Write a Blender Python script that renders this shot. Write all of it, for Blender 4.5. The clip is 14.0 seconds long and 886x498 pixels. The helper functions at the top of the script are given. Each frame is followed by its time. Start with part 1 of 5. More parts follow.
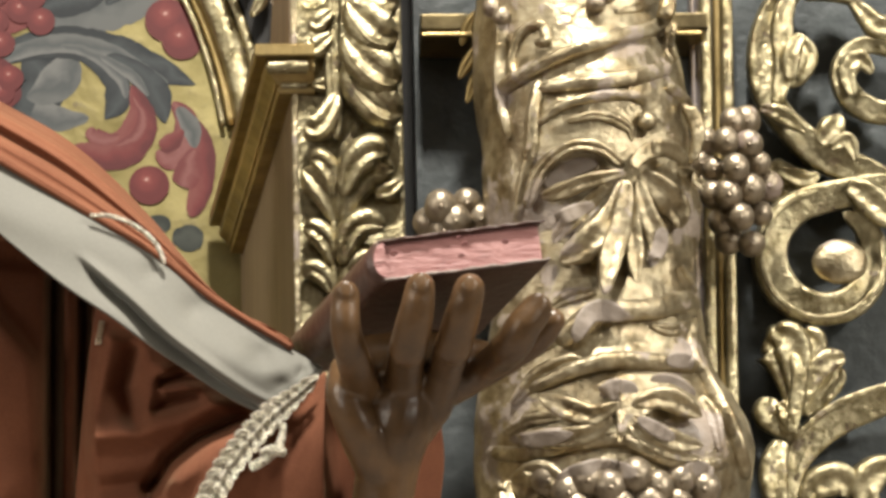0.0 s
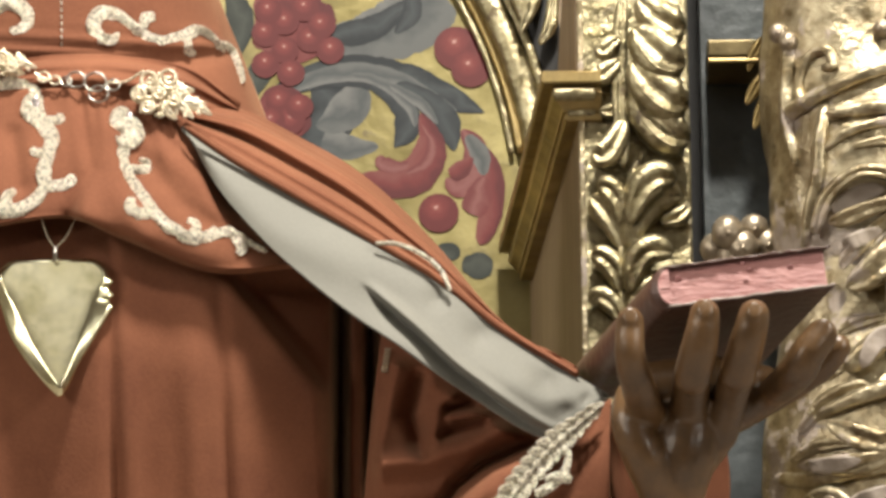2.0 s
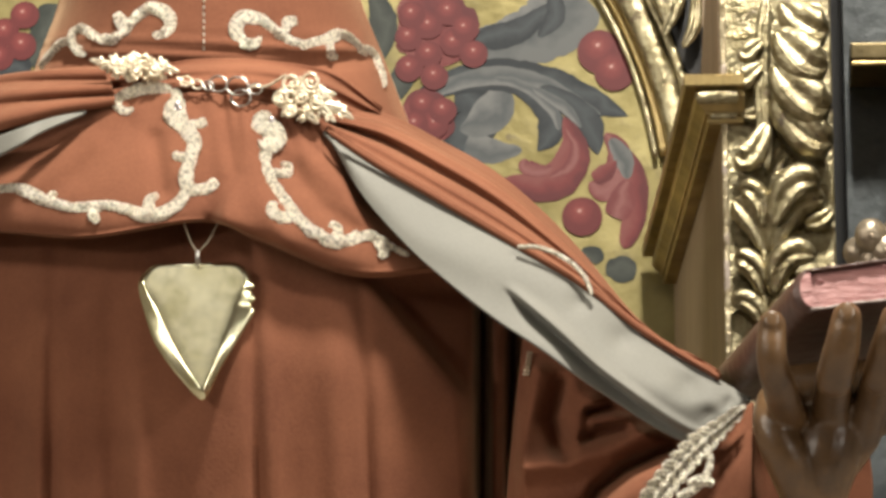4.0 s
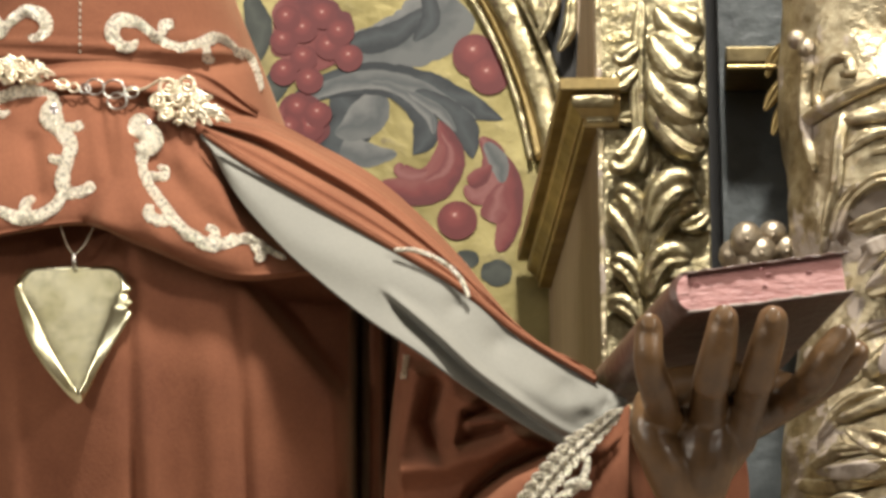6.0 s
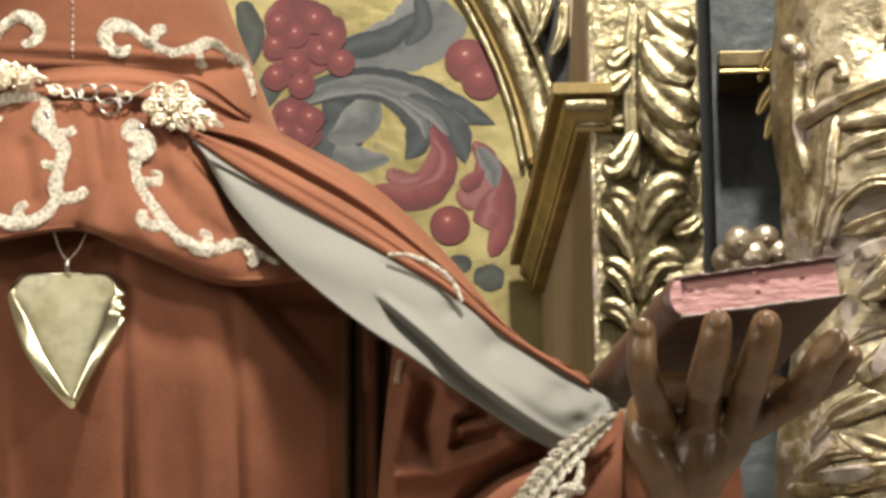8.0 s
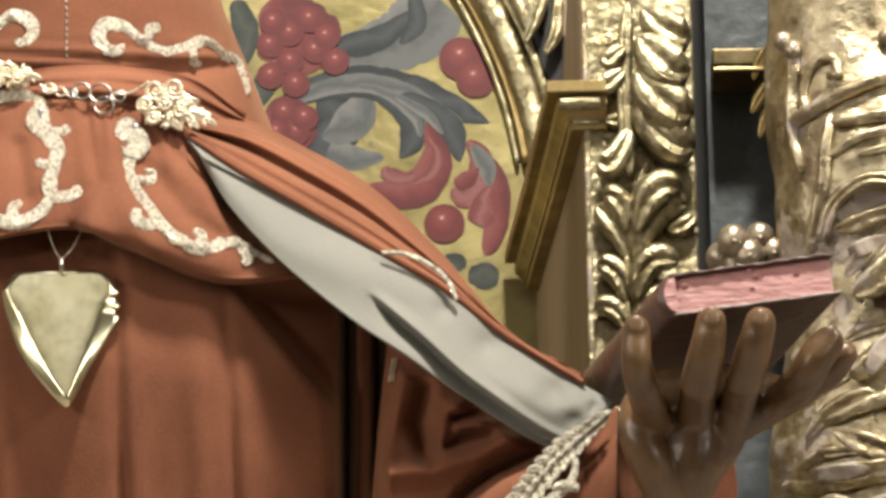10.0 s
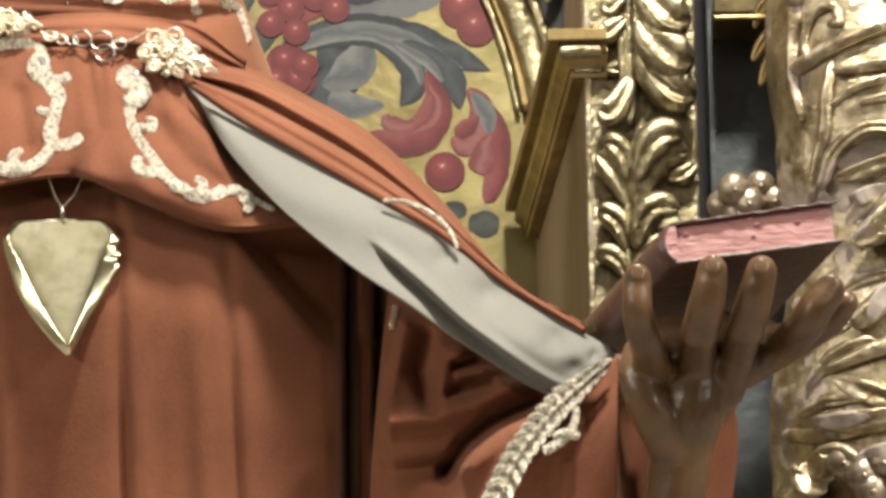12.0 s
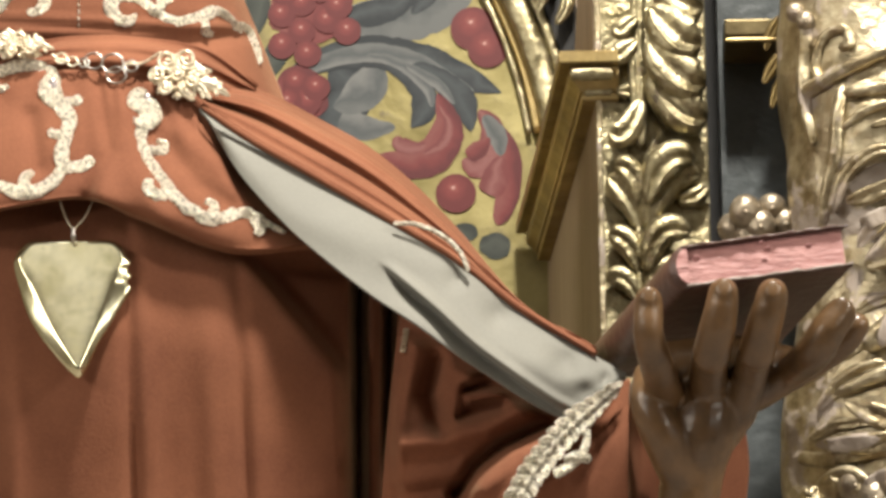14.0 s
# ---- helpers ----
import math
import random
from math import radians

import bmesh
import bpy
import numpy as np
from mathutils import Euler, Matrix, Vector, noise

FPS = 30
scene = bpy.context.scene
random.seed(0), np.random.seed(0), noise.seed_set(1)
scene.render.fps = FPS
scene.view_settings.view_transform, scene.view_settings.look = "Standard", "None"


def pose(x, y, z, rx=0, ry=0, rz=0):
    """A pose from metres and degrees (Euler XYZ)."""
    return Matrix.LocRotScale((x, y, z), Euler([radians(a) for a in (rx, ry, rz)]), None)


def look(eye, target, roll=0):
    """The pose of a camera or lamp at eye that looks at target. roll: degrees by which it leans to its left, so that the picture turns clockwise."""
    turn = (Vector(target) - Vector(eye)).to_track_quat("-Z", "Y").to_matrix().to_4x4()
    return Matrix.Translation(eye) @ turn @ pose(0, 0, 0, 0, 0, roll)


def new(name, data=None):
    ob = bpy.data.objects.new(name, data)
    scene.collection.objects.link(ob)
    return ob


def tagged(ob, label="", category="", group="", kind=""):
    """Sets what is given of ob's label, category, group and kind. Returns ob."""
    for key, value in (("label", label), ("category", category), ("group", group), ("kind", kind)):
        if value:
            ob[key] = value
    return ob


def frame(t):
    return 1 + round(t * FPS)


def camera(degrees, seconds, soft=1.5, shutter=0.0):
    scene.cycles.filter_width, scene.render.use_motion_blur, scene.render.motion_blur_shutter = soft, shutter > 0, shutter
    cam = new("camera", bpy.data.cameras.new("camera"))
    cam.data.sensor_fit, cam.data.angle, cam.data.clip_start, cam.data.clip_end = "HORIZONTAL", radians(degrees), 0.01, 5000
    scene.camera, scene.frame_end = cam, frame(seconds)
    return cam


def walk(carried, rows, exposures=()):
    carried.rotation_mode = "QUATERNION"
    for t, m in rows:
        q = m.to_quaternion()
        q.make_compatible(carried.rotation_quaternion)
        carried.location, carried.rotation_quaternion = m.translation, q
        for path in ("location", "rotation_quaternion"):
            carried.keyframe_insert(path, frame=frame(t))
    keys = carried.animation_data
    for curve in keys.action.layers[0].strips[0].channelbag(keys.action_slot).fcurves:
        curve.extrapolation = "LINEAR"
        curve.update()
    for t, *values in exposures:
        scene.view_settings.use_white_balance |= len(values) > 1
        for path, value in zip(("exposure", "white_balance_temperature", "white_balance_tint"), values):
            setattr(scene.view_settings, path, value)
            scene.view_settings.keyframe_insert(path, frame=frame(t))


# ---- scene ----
from mathutils.bvhtree import BVHTree

cam = camera(10.0, 14.0, soft=3.3)
# seconds, eye to the right, eye up, look up, lean, turn left
ROWS = [
    (0.0, -0.0182, 0.0004, 17.631, 1.279, -2.536), (0.5, -0.0148, -0.0009, 17.655, 1.157, -1.578),
    (1.0, -0.0107, -0.0006, 17.765, 0.841, -0.388), (1.5, -0.0084, -0.0006, 17.901, 0.617, 0.309),
    (2.0, -0.0061, -0.0005, 18.000, 0.454, 0.839), (2.5, -0.0013, -0.0009, 18.020, 0.283, 1.791),
    (3.0, 0.0, 0.0, 18.000, 0.0, 2.340), (3.2, 0.0, 0.0, 17.986, 0.0, 2.510),
    (5.3, -0.0046, -0.0031, 18.196, -0.023, 2.068), (5.5, -0.0052, -0.0019, 18.162, 0.143, 1.642),
    (6.0, -0.0058, -0.0032, 18.126, 0.474, 1.074), (6.5, -0.0069, -0.0032, 18.104, 0.482, 0.979),
    (7.0, -0.0075, -0.0025, 18.102, 0.541, 0.985), (7.5, -0.0074, -0.0024, 18.113, 0.555, 1.014),
    (7.7, -0.0074, -0.0024, 18.13, 0.565, 1.01), (9.8, -0.0064, -0.0037, 18.39, 0.70, 0.950),
    (10.0, -0.0063, -0.0037, 18.167, 0.700, 0.988), (10.2, -0.0065, -0.0025, 17.80, 0.62, 1.24),
    (10.5, -0.0067, -0.0008, 17.583, 0.535, 1.415), (11.0, -0.0052, -0.0005, 17.536, 0.488, 1.397),
    (11.5, -0.0061, -0.0023, 17.541, 0.506, 1.115), (12.0, -0.0082, -0.0037, 17.579, 0.657, 0.946),
    (12.5, -0.0077, -0.0011, 17.563, 0.655, 0.960), (13.0, -0.0060, -0.0006, 17.615, 0.584, 1.098),
    (13.5, -0.0061, -0.0021, 17.726, 0.556, 1.104), (14.0, -0.0081, -0.0015, 17.796, 0.582, 1.054),
]
BACK, EYE = -3.1, 1.6


def stand(x, z, pitch, lean, yaw):
    return pose(x, BACK, EYE + z, 90 + pitch, lean, yaw)


walk(cam, [(t, stand(x, z, p, r, w)) for t, x, z, p, r, w in ROWS],
     [(0.0, 0.0), (1.0, 0.08), (2.0, 0.08), (3.0, 0.06), (5.5, 0.06), (7.5, 0.08), (10.0, 0.10), (10.5, 0.15), (14.0, 0.18)])

# ---- light: church lamps high in front of the altar, dim closed room ----
world = bpy.data.worlds.new("world")
scene.world = world
world.use_nodes = True
world.node_tree.nodes["Background"].inputs["Color"].default_value = (1.0, 0.86, 0.68, 1)
world.node_tree.nodes["Background"].inputs["Strength"].default_value = 0.05


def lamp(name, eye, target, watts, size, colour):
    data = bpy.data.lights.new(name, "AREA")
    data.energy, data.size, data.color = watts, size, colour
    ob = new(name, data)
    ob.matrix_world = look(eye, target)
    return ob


WARM = (1.0, 0.95, 0.86)
lamp("lamp_vault", (0.20, -1.45, 5.0), (0.0, -0.2, 2.5), 190, 0.3, WARM)
lamp("lamp_west", (-2.4, -1.9, 3.45), (0.0, -0.2, 2.5), 24, 0.3, WARM)
lamp("lamp_east", (2.3, -1.9, 3.65), (0.2, -0.2, 2.5), 54, 0.3, WARM)
# large soft fill with no known source, added so the pendant's face reflects it
lamp("lamp_nave", (-0.9, -7.0, 5.1), (0.0, 0.0, 2.5), 14, 2.2, (1.0, 0.94, 0.83))
# unseen low lamps at both sides, added for the pendant's bright bevels
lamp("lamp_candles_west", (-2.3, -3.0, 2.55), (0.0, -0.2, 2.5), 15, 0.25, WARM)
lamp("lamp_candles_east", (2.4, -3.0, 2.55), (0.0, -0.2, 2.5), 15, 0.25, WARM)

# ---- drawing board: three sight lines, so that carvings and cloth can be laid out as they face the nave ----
FOCUS = 784 / math.tan(radians(5.0))


class Sight:
    def __init__(self, x, z, pitch, lean, yaw):
        self.m = stand(x, z, pitch, lean, yaw)
        self.eye = self.m.translation.copy()
        self.turn = self.m.to_3x3()

    def way(self, u, v):
        return self.turn @ Vector(((u - 784) / FOCUS, (441 - v) / FOCUS, -1))

    def at(self, u, v, y):
        d = self.way(u, v)
        return self.eye + d * ((y - self.eye.y) / d.y)

    def on(self, u, v, tree, y, lift=0.0):
        d = self.way(u, v).normalized()
        hit = tree.ray_cast(self.eye, d)
        return hit[0] - d * lift if hit[0] else self.at(u, v, y)


SA = Sight(-0.0182, 0.0004, 17.631, 1.279, -2.536)   # over the column
SB = Sight(0.0, 0.0, 18.0, 0.0, 2.34)                # over the robe
SC = Sight(-0.0074, -0.0024, 18.113, 0.555, 1.014)   # over the book
TOEYE = Vector((0, -0.951, -0.309))


def unit(y):
    """Metres of one board unit at depth y."""
    return (y - BACK) / math.cos(radians(18)) / FOCUS


def glide(pts, n):
    """A smooth curve of n + 1 points through pts."""
    p = [np.array(q, float) for q in pts]
    if len(p) == 2:
        return [p[0] + (p[1] - p[0]) * i / n for i in range(n + 1)]
    p = [2 * p[0] - p[1]] + p + [2 * p[-1] - p[-2]]
    out = []
    for i in range(n + 1):
        s = i / n * (len(p) - 3)
        k = min(int(s), len(p) - 4)
        f = s - k
        a, b, c, d = p[k:k + 4]
        out.append(0.5 * (2 * b + (c - a) * f + (2 * a - 5 * b + 4 * c - d) * f * f + (3 * b - a - 3 * c + d) * f ** 3))
    return out


def link(name, bm, material, smooth=True):
    me = bpy.data.meshes.new(name)
    bmesh.ops.recalc_face_normals(bm, faces=bm.faces)
    bm.to_mesh(me)
    bm.free()
    if smooth:
        me.polygons.foreach_set("use_smooth", [True] * len(me.polygons))
    me.materials.append(material)
    return new(name, me)


def thing(name, label, category, at=(0, 0, 0), group="", kind=""):
    ob = new(name)
    ob.location = at
    ob.empty_display_size = 0.02
    return tagged(ob, label, category, group, kind)


def part(name, bm, material, parent, label="", smooth=True):
    """Links a bmesh, in world places, as one part under a thing or a part."""
    ob = link(name, bm, material, smooth)
    ob.parent = parent
    if parent.type == "EMPTY":
        ob.matrix_parent_inverse = Matrix.Translation(parent.location).inverted()
    return tagged(ob, label)


def solo(name, bm, material, label, category, group="", kind="", smooth=True):
    return tagged(link(name, bm, material, smooth), label, category, group, kind)


def grid(bm, rows, closed=False):
    """Faces between rows of points."""
    vs = [[bm.verts.new(p) for p in r] for r in rows]
    for a, b in zip(vs, vs[1:]):
        n = len(a)
        for i in range(n if closed else n - 1):
            j = (i + 1) % n
            bm.faces.new((a[i], a[j], b[j], b[i]))
    return vs


def relief(bm, sight, path, widths, y=0.0, tree=None, n=36, m=10, rise=0.7, cap=0.12, groove=0.0, lift=0.0, rough=0.0, base=0.35, square=2.0, scoop=0.28):
    """A carved strip, half round, along a board path, lying on a plane or on a surface."""
    line, wide = glide(path, n), glide([(w,) for w in widths], n)
    spots = [sight.on(q[0], q[1], tree, y, lift) if tree else sight.at(q[0], q[1], y) for q in line]
    rows = []
    for i, p in enumerate(spots):
        t = (spots[min(i + 1, n)] - spots[max(i - 1, 0)]).normalized()
        side = t.cross(TOEYE).normalized()
        s = i / n
        end = min(1.0, math.sqrt(max(0.0, min(s, 1 - s) / cap * (2 - min(s, 1 - s) / cap)))) if cap and min(s, 1 - s) < cap else 1.0
        w = max(wide[i][0], 0.5) * unit(p.y) * max(end, 0.04)
        row = []
        for j in range(m + 1):
            a = -1 + 2 * j / m
            h = max(0.0, 1 - abs(a) ** square) ** (1 / square) * rise
            h -= groove * math.exp(-(a / scoop) ** 2)
            q = p + side * (a * w) + TOEYE * (w * h)
            if rough:
                q += TOEYE * (rough * noise.noise(q * 220)) + side * (rough * 0.7 * noise.noise(q * 180 + Vector((7, 3, 1))))
            row.append(q)
        back = -TOEYE * (w * base + 0.0006)
        row = [row[0] + back] + row + [row[-1] + back]
        rows.append(row)
    across = bm.verts.layers.float.get("across") or bm.verts.layers.float.new("across")
    vs = grid(bm, rows)
    for i, row in enumerate(vs):
        for j, vert in enumerate(row):
            vert[across] = max(0.0, min(1.0, (j - 1) / m))
    bm.faces.new(vs[0])
    bm.faces.new(vs[-1][::-1])
    return bm


def tube(bm, pts, radii, n=30, m=12, rough=0.0):
    """A round rod through world points, closed and rounded at both ends."""
    line, rad = glide(pts, n), glide([(r,) for r in radii], n)
    line = [Vector(q) for q in line]
    rows, ref = [], Vector((0.13, -0.9, 0.4))
    for i, p in enumerate(line):
        t = (line[min(i + 1, n)] - line[max(i - 1, 0)]).normalized()
        a = t.cross(ref).normalized()
        b = a.cross(t)
        rows.append([p + (a * math.cos(k * 2 * math.pi / m) + b * math.sin(k * 2 * math.pi / m)) * rad[i][0] for k in range(m)])
    if rough:
        rows = [[q + TOEYE * (rough * noise.noise(q * 90)) for q in r] for r in rows]

    def dome(row, p, d, r):
        out = []
        for s in (0.45, 0.8, 0.97):
            c = math.sqrt(1 - s * s)
            out.append([p + d * (r * s) + (q - p) * c for q in row])
        return out
    d0, d1 = (line[0] - line[1]).normalized(), (line[-1] - line[-2]).normalized()
    rows = dome(rows[0], line[0], d0, rad[0][0])[::-1] + rows + dome(rows[-1], line[-1], d1, rad[-1][0])
    vs = grid(bm, rows, True)
    bm.faces.new(vs[0][::-1])
    bm.faces.new(vs[-1])
    return bm


def ball(bm, p, r, squash=(1, 1, 1), detail=3):
    bmesh.ops.create_icosphere(bm, subdivisions=detail, radius=r, matrix=Matrix.Translation(p) @ Matrix.Diagonal((*squash, 1)))


def box(bm, lo, hi, bevel=0.0):
    made = bmesh.ops.create_cube(bm, size=1, matrix=Matrix.Translation((Vector(lo) + Vector(hi)) / 2) @ Matrix.Diagonal((*(Vector(hi) - Vector(lo)), 1)))
    if bevel:
        edges = {e for v in made["verts"] for e in v.link_edges}
        bmesh.ops.bevel(bm, geom=list(edges), offset=bevel, segments=2, affect="EDGES", profile=0.5)
    return bm


def crest(u, v, path, width):
    """Height, 0 to 1, of a soft ridge along a board path."""
    best = 1e9
    for (au, av), (bu, bv) in zip(path, path[1:]):
        du, dv = bu - au, bv - av
        f = max(0.0, min(1.0, ((u - au) * du + (v - av) * dv) / (du * du + dv * dv)))
        best = min(best, (u - au - f * du) ** 2 + (v - av - f * dv) ** 2)
    return math.exp(-best / width ** 2)


def ease(x):
    x = max(0.0, min(1.0, x))
    return x * x * (3 - 2 * x)


def sheet(curves, sight, na=60, nb=40, fold=None, grain=0.0, drape=None):
    """Cloth spanned by a few smooth curves of (u, v, depth); fold(a, b) or drape(u, v) pushes it towards the eye."""
    lines = [glide(c, na) for c in curves]
    cols = [glide([l[i] for l in lines], nb) for i in range(na + 1)]
    bm = bmesh.new()
    rows = []
    for i in range(na + 1):
        row = []
        for j in range(nb + 1):
            u, v, y = cols[i][j]
            if fold:
                y -= fold(i / na, j / nb)
            if drape:
                y -= drape(u, v)
            p = sight.at(u, v, y)
            if grain:
                p += TOEYE * grain * noise.noise(p * 22)
            row.append(p)
        rows.append(row)
    grid(bm, rows)
    return bm


def thick(ob, t, offset=-1.0):
    mod = ob.modifiers.new("thickness", "SOLIDIFY")
    mod.thickness, mod.offset = t, offset
    return ob


def tree_of(ob):
    from_bm = bmesh.new()
    from_bm.from_mesh(ob.data)
    t = BVHTree.FromBMesh(from_bm)
    from_bm.free()
    return t


# ---- materials ----
def material(name, dark, light, scale=20.0, metal=0.0, rough=0.5, rough_vary=0.1, bump=0.3, bump_scale=200.0, sheen=0.0,
             patch=None, patch_at=0.6, patch_scale=30.0, stretch=(1, 1, 1), tint=(1, 0.8, 0.6), coat=0.0, depth=0.002, grime=None, grime_scale=70.0, wobble=0.0, wobble_scale=38.0):
    mat = bpy.data.materials.new(name)
    mat.use_nodes = True
    nodes, links = mat.node_tree.nodes, mat.node_tree.links
    bsdf = nodes["Principled BSDF"]
    geo = nodes.new("ShaderNodeTexCoord")
    mapping = nodes.new("ShaderNodeMapping")
    mapping.inputs["Scale"].default_value = stretch
    links.new(geo.outputs["Object"], mapping.inputs["Vector"])

    def cloud(size, detail, roughness=0.6):
        node = nodes.new("ShaderNodeTexNoise")
        node.inputs["Scale"].default_value, node.inputs["Detail"].default_value = size, detail
        node.inputs["Roughness"].default_value = roughness
        links.new(mapping.outputs["Vector"], node.inputs["Vector"])
        return node
    large, fine = cloud(scale, 6), cloud(bump_scale, 4)
    ramp = nodes.new("ShaderNodeValToRGB")
    ramp.color_ramp.elements[0].position, ramp.color_ramp.elements[1].position = 0.32, 0.68
    ramp.color_ramp.elements[0].color, ramp.color_ramp.elements[1].color = (*dark, 1), (*light, 1)
    blend = nodes.new("ShaderNodeMath")
    blend.operation = "MULTIPLY_ADD"
    blend.inputs[1].default_value, blend.inputs[2].default_value = 0.3, 0.0
    links.new(fine.outputs["Fac"], blend.inputs[0])
    add = nodes.new("ShaderNodeMath")
    add.operation = "MULTIPLY_ADD"
    add.inputs[1].default_value = 0.7
    links.new(large.outputs["Fac"], add.inputs[0])
    links.new(blend.outputs[0], add.inputs[2])
    links.new(add.outputs[0], ramp.inputs["Fac"])
    colour, metal_out = ramp.outputs["Color"], None
    if patch:
        worn = cloud(patch_scale, 8, 0.65)
        step = nodes.new("ShaderNodeMapRange")
        step.inputs["From Min"].default_value, step.inputs["From Max"].default_value = patch_at, patch_at + 0.035
        links.new(worn.outputs["Fac"], step.inputs["Value"])
        mix = nodes.new("ShaderNodeMix")
        mix.data_type = "RGBA"
        mix.inputs[7].default_value = (*patch, 1)
        links.new(step.outputs[0], mix.inputs[0])
        links.new(colour, mix.inputs[6])
        colour = mix.outputs[2]
        inv = nodes.new("ShaderNodeMath")
        inv.operation = "MULTIPLY_ADD"
        inv.inputs[1].default_value, inv.inputs[2].default_value = -metal, metal
        links.new(step.outputs[0], inv.inputs[0])
        metal_out = inv.outputs[0]
    if grime:
        dirt = cloud(grime_scale, 9, 0.72)
        veil = nodes.new("ShaderNodeMapRange")
        veil.inputs["From Min"].default_value, veil.inputs["From Max"].default_value = 0.50, 0.70
        veil.inputs["To Max"].default_value = 0.85
        links.new(dirt.outputs["Fac"], veil.inputs["Value"])
        over = nodes.new("ShaderNodeMix")
        over.data_type = "RGBA"
        over.inputs[7].default_value = (*grime, 1)
        links.new(veil.outputs[0], over.inputs[0])
        links.new(colour, over.inputs[6])
        colour = over.outputs[2]
    links.new(colour, bsdf.inputs["Base Color"])
    if metal_out:
        links.new(metal_out, bsdf.inputs["Metallic"])
    else:
        bsdf.inputs["Metallic"].default_value = metal
    vary = nodes.new("ShaderNodeMapRange")
    vary.inputs["To Min"].default_value, vary.inputs["To Max"].default_value = max(0.03, rough - rough_vary), min(1, rough + rough_vary)
    links.new(large.outputs["Fac"], vary.inputs["Value"])
    links.new(vary.outputs[0], bsdf.inputs["Roughness"])
    relief_node = nodes.new("ShaderNodeBump")
    relief_node.inputs["Strength"].default_value, relief_node.inputs["Distance"].default_value = bump, depth
    links.new(fine.outputs["Fac"], relief_node.inputs["Height"])
    if wobble:
        wave = cloud(wobble_scale, 2, 0.4)
        swell = nodes.new("ShaderNodeBump")
        swell.inputs["Strength"].default_value, swell.inputs["Distance"].default_value = wobble, 0.006
        links.new(wave.outputs["Fac"], swell.inputs["Height"])
        links.new(swell.outputs["Normal"], relief_node.inputs["Normal"])
    links.new(relief_node.outputs["Normal"], bsdf.inputs["Normal"])
    if sheen:
        bsdf.inputs["Sheen Weight"].default_value = sheen
        bsdf.inputs["Sheen Roughness"].default_value = 0.35
        bsdf.inputs["Sheen Tint"].default_value = (*tint, 1)
        bsdf.inputs["Specular IOR Level"].default_value = 0.15
    if coat:
        bsdf.inputs["Coat Weight"].default_value = coat
        bsdf.inputs["Coat Roughness"].default_value = 0.15
    return mat


def brushed(name, edge, middle, other, size=60):
    """Oil paint laid in strokes: one edge, the middle and the other edge of a shape differ, with streaks."""
    mat = bpy.data.materials.new(name)
    mat.use_nodes = True
    nodes, links = mat.node_tree.nodes, mat.node_tree.links
    bsdf = nodes["Principled BSDF"]
    attr = nodes.new("ShaderNodeAttribute")
    attr.attribute_name = "across"
    coord, cloud = nodes.new("ShaderNodeTexCoord"), nodes.new("ShaderNodeTexNoise")
    cloud.inputs["Scale"].default_value, cloud.inputs["Detail"].default_value = size, 5
    links.new(coord.outputs["Object"], cloud.inputs["Vector"])
    add = nodes.new("ShaderNodeMath")
    add.operation = "MULTIPLY_ADD"
    add.inputs[1].default_value = 1.5
    links.new(cloud.outputs["Fac"], add.inputs[0])
    links.new(attr.outputs["Fac"], add.inputs[2])
    shift = nodes.new("ShaderNodeMath")
    shift.operation = "SUBTRACT"
    shift.inputs[1].default_value = 0.75
    links.new(add.outputs[0], shift.inputs[0])
    ramp = nodes.new("ShaderNodeValToRGB")
    ramp.color_ramp.elements[0].position, ramp.color_ramp.elements[0].color = 0.08, (*edge, 1)
    ramp.color_ramp.elements[1].position, ramp.color_ramp.elements[1].color = 0.95, (*other, 1)
    stop = ramp.color_ramp.elements.new(0.5)
    stop.color = (*middle, 1)
    links.new(shift.outputs[0], ramp.inputs["Fac"])
    links.new(ramp.outputs["Color"], bsdf.inputs["Base Color"])
    bsdf.inputs["Roughness"].default_value = 0.5
    bsdf.inputs["Specular IOR Level"].default_value = 0.32
    return mat


